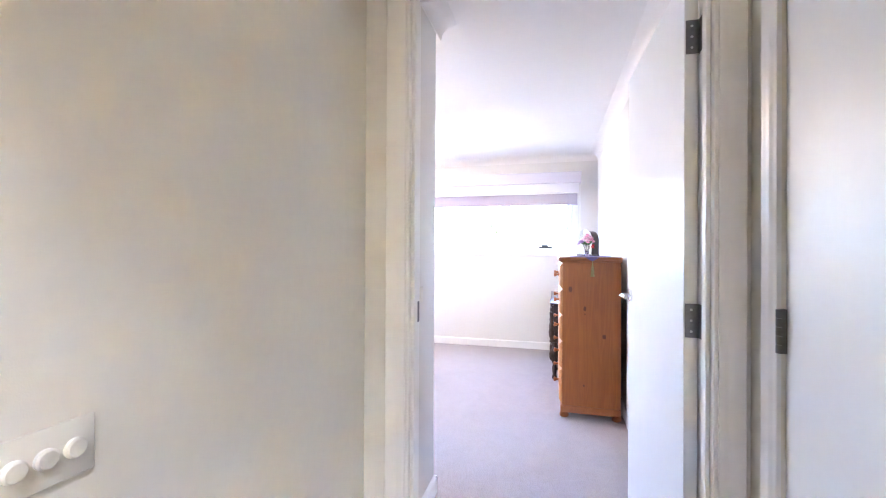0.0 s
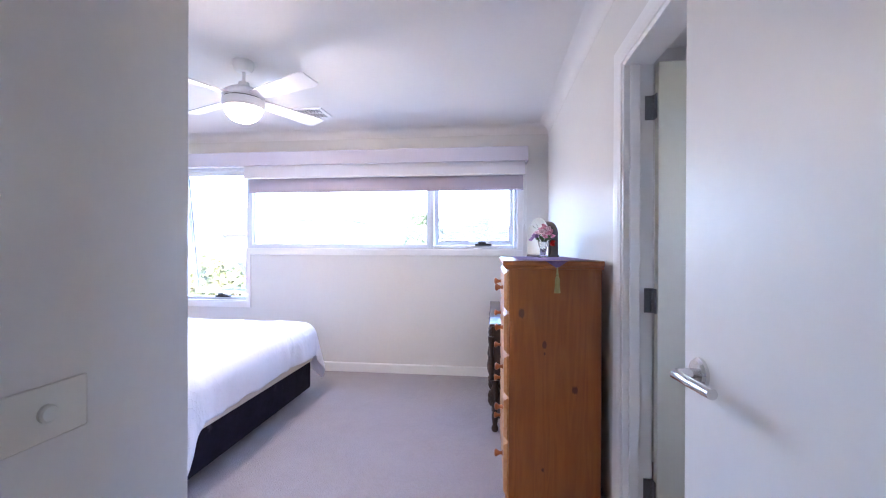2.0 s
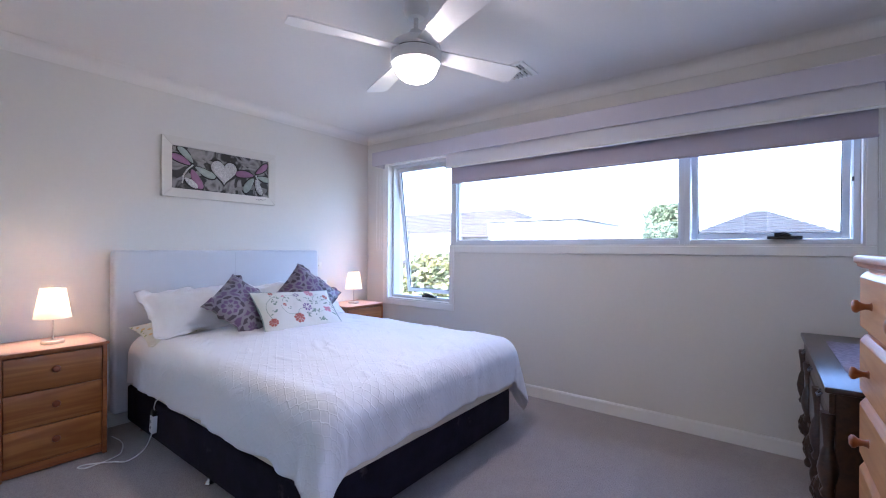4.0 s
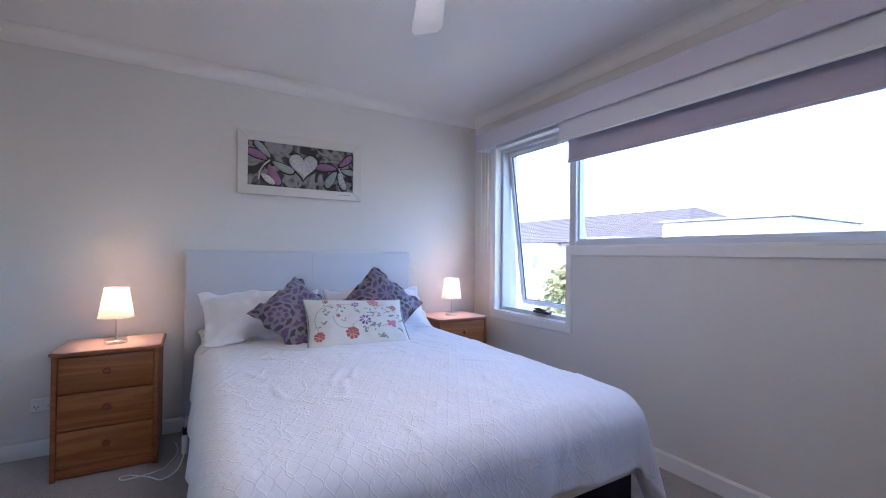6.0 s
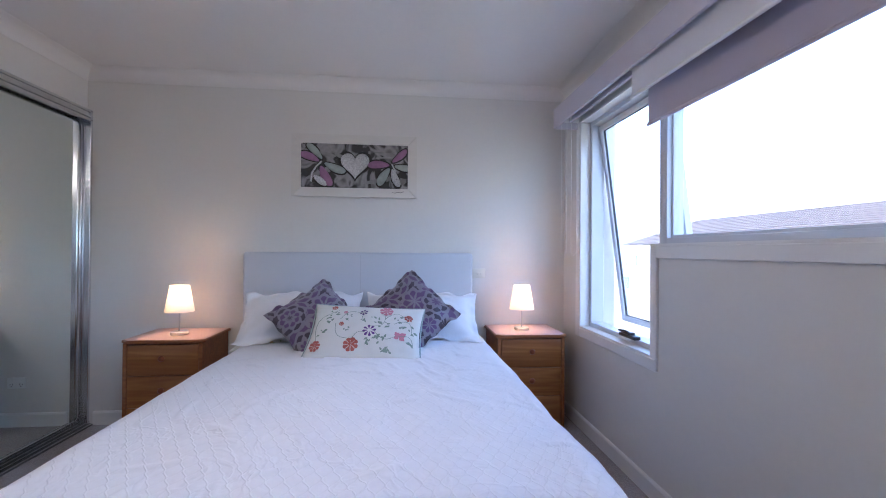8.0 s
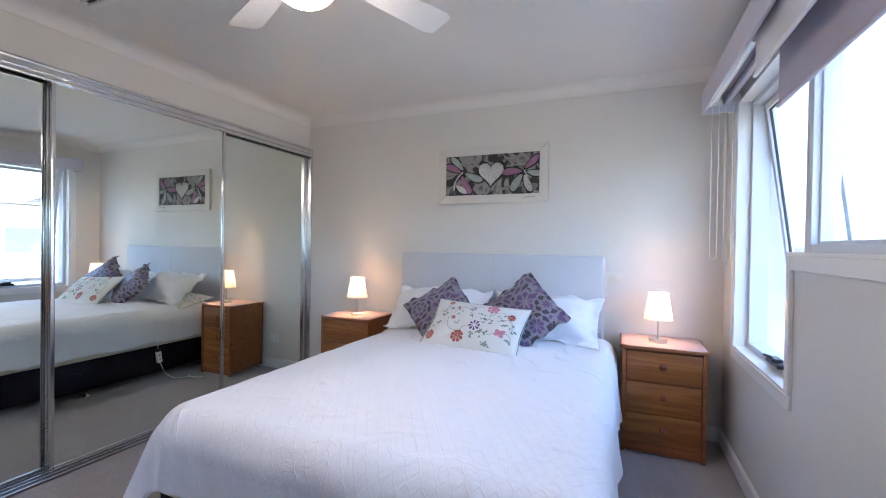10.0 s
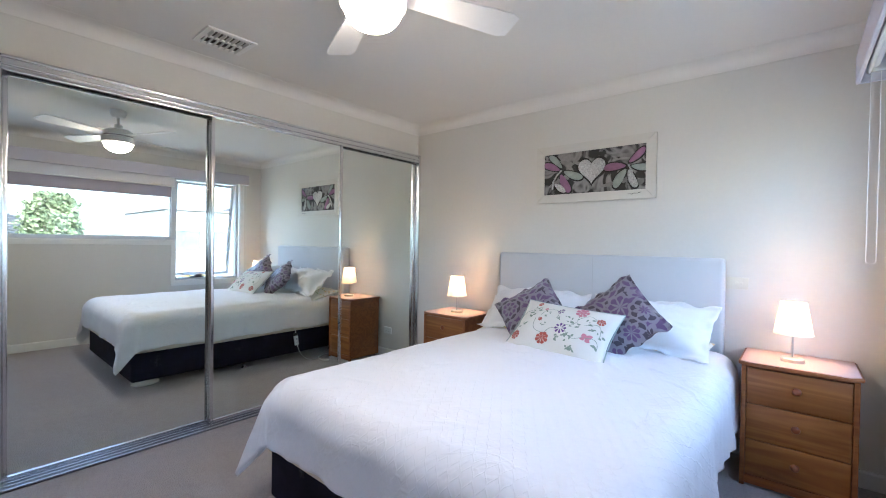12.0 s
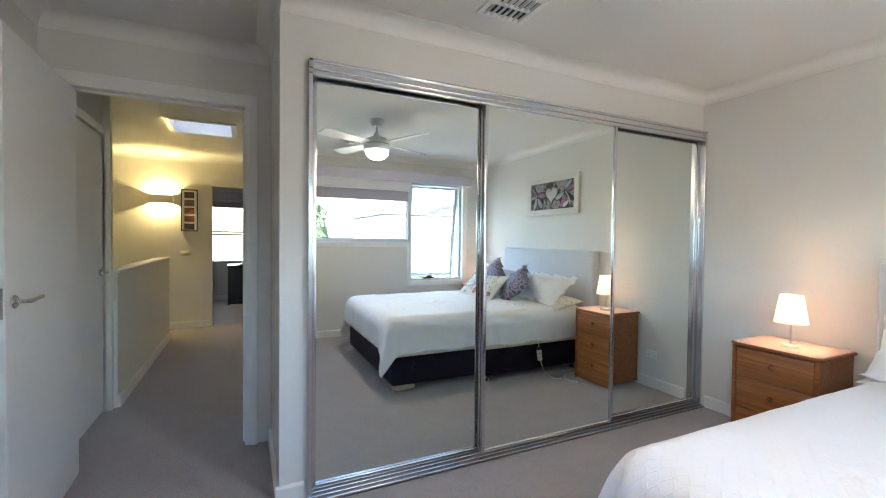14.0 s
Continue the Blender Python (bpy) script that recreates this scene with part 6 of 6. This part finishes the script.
# ---- hall: wall light, photo frame, study ----
WL = thing("wall_light", pose(1.81, -2.27, 1.84), "white plaster up-and-down wall light, lit", "wall light")
part("shade", boxes((-0.14, 0.14, 0.085, 0.10, -0.06, 0.06), (-0.14, -0.128, 0.002, 0.085, -0.06, 0.06), (0.128, 0.14, 0.002, 0.085, -0.06, 0.06), bevel=0.002), WALL, WL)
part("lamp_holder", boxes((-0.03, 0.03, 0.002, 0.03, -0.015, 0.015), bevel=0.003), PLASTIC, WL)
_l = new("wall_light_bulb", bpy.data.lights.new("wall_light_bulb", "POINT"))
_l.data.energy, _l.data.shadow_soft_size, _l.data.color = SCONCE_W, 0.02, (1.0, 0.74, 0.30)
_l.matrix_world = pose(1.81, -2.215, 1.84)
PF = thing("photo_frame", pose(1.475, -2.27, 1.695), "tall black frame with five small photographs", "picture frame")
part("frame", rim(-0.105, 0.105, -0.30, 0.30, 0.003, 0.024, 0.014), BLACK, PF)
part("mount", boxes((-0.092, 0.092, 0.003, 0.012, -0.287, 0.287)), PLASTIC, PF, "white card mount")
for i in range(5):
    cc = ((0.10, 0.055, 0.04), (0.16, 0.12, 0.10), (0.32, 0.12, 0.05), (0.22, 0.07, 0.04), (0.06, 0.045, 0.045))[i]
    part("photo", boxes((-0.062, 0.062, 0.012, 0.0135, 0.175 - i * 0.113, 0.262 - i * 0.113)), material("photo_print", cc, 0.4, vary=0.6, grain=30, blotch=18), PF)
DK = thing("black_desk", pose(0.62, -4.55, 0), "black laminate desk in the far room", "desk")
part("top", boxes((-0.5, 0.44, -0.3, 0.3, 0.745, 0.775), bevel=0.003), DARKDESK, DK)
part("side_panel", boxes((0.40, 0.43, -0.28, 0.25, 0.0, 0.745), bevel=0.002), DARKDESK, DK)
part("side_panel", boxes((-0.49, -0.46, -0.28, 0.28, 0.0, 0.745), bevel=0.002), DARKDESK, DK)
part("modesty_panel", boxes((-0.46, 0.40, 0.23, 0.25, 0.02, 0.745), bevel=0.002), DARKDESK, DK)
solid("desk_phone", boxes((0.70, 0.86, -4.62, -4.45, 0.776, 0.80), bevel=0.006), BLACK, "small black device on the desk", "device")
SBL = thing("study_blind", pose(0, 0, 0), "grey roller blind half down over the study window", "roller blind")
part("pelmet", boxes((WX0 - 0.06, WX1 + 0.06, -5.2, -5.08, 2.06, 2.26), bevel=0.003), PELMET, SBL)
part("fabric", boxes((WX0 - 0.03, WX1 + 0.03, -5.15, -5.148, 1.93, 2.08)), LILAC, SBL)

# ---- outside ----
ZG = -2.95
GROUND = material("dry_lawn_and_paving", (0.17, 0.165, 0.12), 0.95, vary=0.35, grain=3, blotch=0.12, bump=0.02, bump_scale=20)
setting("ground", boxes((-400, 400, 6.5, 600, ZG - 0.5, ZG)), GROUND, "pale ground around the houses", "ground")
setting("ground_south", boxes((-400, 400, -400, -6.2, ZG - 0.5, ZG)), GROUND, "pale ground behind the house", "ground")
RENDER = material("white_render", (0.28, 0.28, 0.28), 0.8, vary=0.04, grain=8, blotch=0.3, bump=0.002, bump_scale=40)
TILE_RED = material("terracotta_tiles", (0.055, 0.046, 0.045), 0.8, vary=0.15, grain=10, blotch=0.4)
TILE_GREY = material("grey_roof_tiles", (0.022, 0.023, 0.026), 0.8, vary=0.15, grain=10, blotch=0.4)
BRICK = material("cream_brick", (0.24, 0.215, 0.18), 0.85, vary=0.1, grain=12)
DARKGLASS = material("distant_window_glass", (0.10, 0.12, 0.14), 0.08, vary=0.1)


def tiled_hip(x0, x1, y0, y1, z0, z1, over=0.5, courses=16):
    """A hipped roof in stepped tile courses."""
    bm = bmesh.new()
    w, d = x1 - x0 + 2 * over, y1 - y0 + 2 * over
    cx, cy = (x0 + x1) / 2, (y0 + y1) / 2
    half = min(w, d) / 2
    prev = None
    for c in range(courses + 1):
        for lip in (0, 1):
            if c == courses and lip:
                continue
            f = c / courses
            i = half * f * 0.998
            z = z0 + (z1 - z0) * f + (0.05 if lip else 0.0)
            ring = [bm.verts.new(p) for p in ((cx - w / 2 + i, cy - d / 2 + i, z), (cx + w / 2 - i, cy - d / 2 + i, z), (cx + w / 2 - i, cy + d / 2 - i, z), (cx - w / 2 + i, cy + d / 2 - i, z))]
            if prev:
                for k in range(4):
                    bm.faces.new((prev[k], prev[(k + 1) % 4], ring[(k + 1) % 4], ring[k]))
            prev = ring
    bm.faces.new(prev)
    bmesh.ops.recalc_face_normals(bm, faces=bm.faces[:])
    return bm


def far_window(parent, x, z, w, h, y):
    wd = part("window", rim(x - w / 2, x + w / 2, z, z + h, y - 0.06, y + 0.02, 0.07), ALU, parent)
    part("pane", boxes((x - w / 2 + 0.06, x + w / 2 - 0.06, y - 0.025, y - 0.015, z + 0.06, z + h - 0.06)), DARKGLASS, wd, smooth=None)


TH = thing("townhouse_row", pose(0, 0, 0), "long white two-storey townhouses with a terracotta hip roof", "building")
part("wall", boxes((-42, -11, 29, 38, ZG, 2.1)), RENDER, TH)
part("roof", tiled_hip(-42, -11, 29, 38, 2.1, 4.5, 0.5), TILE_RED, TH, "faded terracotta tiled hip roof")
for i, x in enumerate((-38.5, -32.0, -25.5, -19.0)):
    part("parapet_bay", boxes((x - 1.9, x + 1.9, 27.2, 29.0, ZG, 2.0 + 0.35 * (i % 2)), bevel=0.03), RENDER, TH)
    far_window(TH, x - 0.8, -0.1, 1.0, 1.2, 27.19)
    far_window(TH, x + 0.9, -0.1, 0.8, 1.2, 27.19)
    far_window(TH, x + 3.2, -0.4, 1.0, 1.5, 28.99)
    far_window(TH, x - 0.8, -2.4, 1.4, 1.4, 27.19)
    part("garage_door", boxes((x + 0.3, x + 1.8, 27.14, 27.22, ZG, -0.8), bevel=0.02), BRICK, TH)
    part("balcony_screen", boxes((x + 2.2, x + 4.3, 28.2, 28.3, -0.6, 0.3), bevel=0.02), TILE_GREY, TH)
WG = thing("white_townhouse", pose(0, 0, 0), "white rendered townhouse with a flat parapet", "building")
part("wall", boxes((-11.6, -6.4, 23.5, 31, ZG, 2.75), bevel=0.04), RENDER, WG)
part("parapet_cap", boxes((-11.7, -6.3, 23.4, 31.1, 2.75, 2.85), bevel=0.02), RENDER, WG)
for x in (-10.6, -9.0, -7.3):
    far_window(WG, x, 0.6, 1.5, 1.2, 23.48)
part("downpipe", tube([(-11.35, 23.42, 2.6), (-11.35, 23.42, 0), (-11.35, 23.42, ZG)], 0.05), ALU, WG)
part("rainhead", boxes((-11.5, -11.2, 23.3, 23.5, 2.0, 2.6), bevel=0.02), ALU, WG)


def cottage(x0, x1, y0, y1, eave, ridge, label):
    ob = thing("brick_house", pose(0, 0, 0), label, "house", "houses across the street")
    part("wall", boxes((x0, x1, y0, y1, ZG, eave)), BRICK, ob)
    part("roof", tiled_hip(x0, x1, y0, y1, eave, ridge), TILE_GREY, ob, "grey tiled hip roof")
    part("gutter", boxes((x0 - 0.55, x1 + 0.55, y0 - 0.62, y0 - 0.5, eave - 0.06, eave + 0.05), bevel=0.02), ALU, ob)
    n = max(2, int((x1 - x0) / 3))
    for i in range(n):
        far_window(ob, x0 + (i + 0.5) * (x1 - x0) / n, eave - 1.9, 1.4, 1.2, y0 - 0.01)


cottage(-3.4, 5.0, 27, 35, 1.15, 3.35, "cream brick house with a grey hip roof")
cottage(-5.3, -2.6, 40, 47, 1.6, 3.4, "cream brick house behind, grey hip roof")
cottage(8.0, 17.0, 28, 37, 1.0, 3.3, "cream brick house at the street's end")
SL = thing("street_lamp", pose(0.5, 18.0, 0), "white street lamp with a flat round head", "street lamp")
part("post", lathe([(0.06, ZG), (0.045, 1.35)], 12), ALU, SL)
part("head", lathe([(0.06, 1.35), (0.30, 1.40), (0.34, 1.45), (0.22, 1.54), (0.05, 1.58)], 20), ALU, SL)


def tree(x, y, height, spread, count, colours, label, seed, base=ZG, low=0.45):
    """A tapered trunk with limbs and a crown of small leaf clumps."""
    rg = random.Random(seed)
    ob = thing("tree", pose(x, y, base), label, "tree")
    bark = material("grey_bark", (0.12, 0.095, 0.075), 0.9, vary=0.3, grain=20)
    bm = tube([(0, 0, 0), (0.04, 0.02, height * 0.3), (0.0, 0.05, height * 0.62), (0.05, 0.0, height * 0.85)], 0.09, 8)
    for v in bm.verts:
        f = 1 - 0.75 * v.co.z / height
        v.co.x *= f
        v.co.y *= f
    for k in range(9):
        a, h = rg.uniform(0, 6.28), height * rg.uniform(0.35, 0.75)
        tube([(0, 0, h), (spread * 0.35 * math.cos(a), spread * 0.35 * math.sin(a), h + 0.3), (spread * 0.75 * math.cos(a), spread * 0.75 * math.sin(a), h + 0.75)], 0.022, 5, bm)
    part("trunk", bm, bark, ob)
    for k, colour in enumerate(colours):
        bm = bmesh.new()
        for i in range(count // len(colours)):
            t = rg.random() ** 0.8
            z = height * (low + (1.0 - low) * t)
            rad = spread * math.sqrt(max(0.02, math.sin(math.pi * (0.12 + 0.83 * t)))) * (0.85 + 0.3 * noise.noise(Vector((t * 4, seed, k))))
            a = rg.uniform(0, 6.28)
            r = rad * math.sqrt(rg.uniform(0.15, 1.0)) * (1 + 0.25 * math.sin(3 * a + seed + 5 * t))
            c = Vector((r * math.cos(a), r * math.sin(a), z))
            for q in range(3):
                n = Vector((rg.uniform(-1, 1), rg.uniform(-1, 1), rg.uniform(-0.4, 1))).normalized()
                u = n.orthogonal().normalized()
                w = n.cross(u)
                s = rg.uniform(0.05, 0.11)
                o = c + Vector((rg.uniform(-0.12, 0.12), rg.uniform(-0.12, 0.12), rg.uniform(-0.12, 0.12)))
                bm.faces.new([bm.verts.new(o + u * s * e + w * s * f * 0.6) for e, f in ((-1, 0), (0, 1), (1, 0), (0, -1))])
        part("crown", bm, material("tree_leaves", colour, 0.7, vary=0.35, grain=6), ob, smooth=None)


tree(-1.95, 20.5, 5.8, 1.0, 2800, ((0.09, 0.12, 0.06), (0.115, 0.14, 0.075)), "young leafy green street tree", 4)
tree(-7.3, 13.2, 3.9, 1.6, 3000, ((0.10, 0.12, 0.05), (0.17, 0.165, 0.06)), "yellow-green garden tree below the window", 9, low=0.3)
tree(-5.0, 15.5, 2.9, 1.3, 1600, ((0.13, 0.18, 0.05), (0.20, 0.14, 0.05)), "low garden shrub below the window", 12, low=0.15)
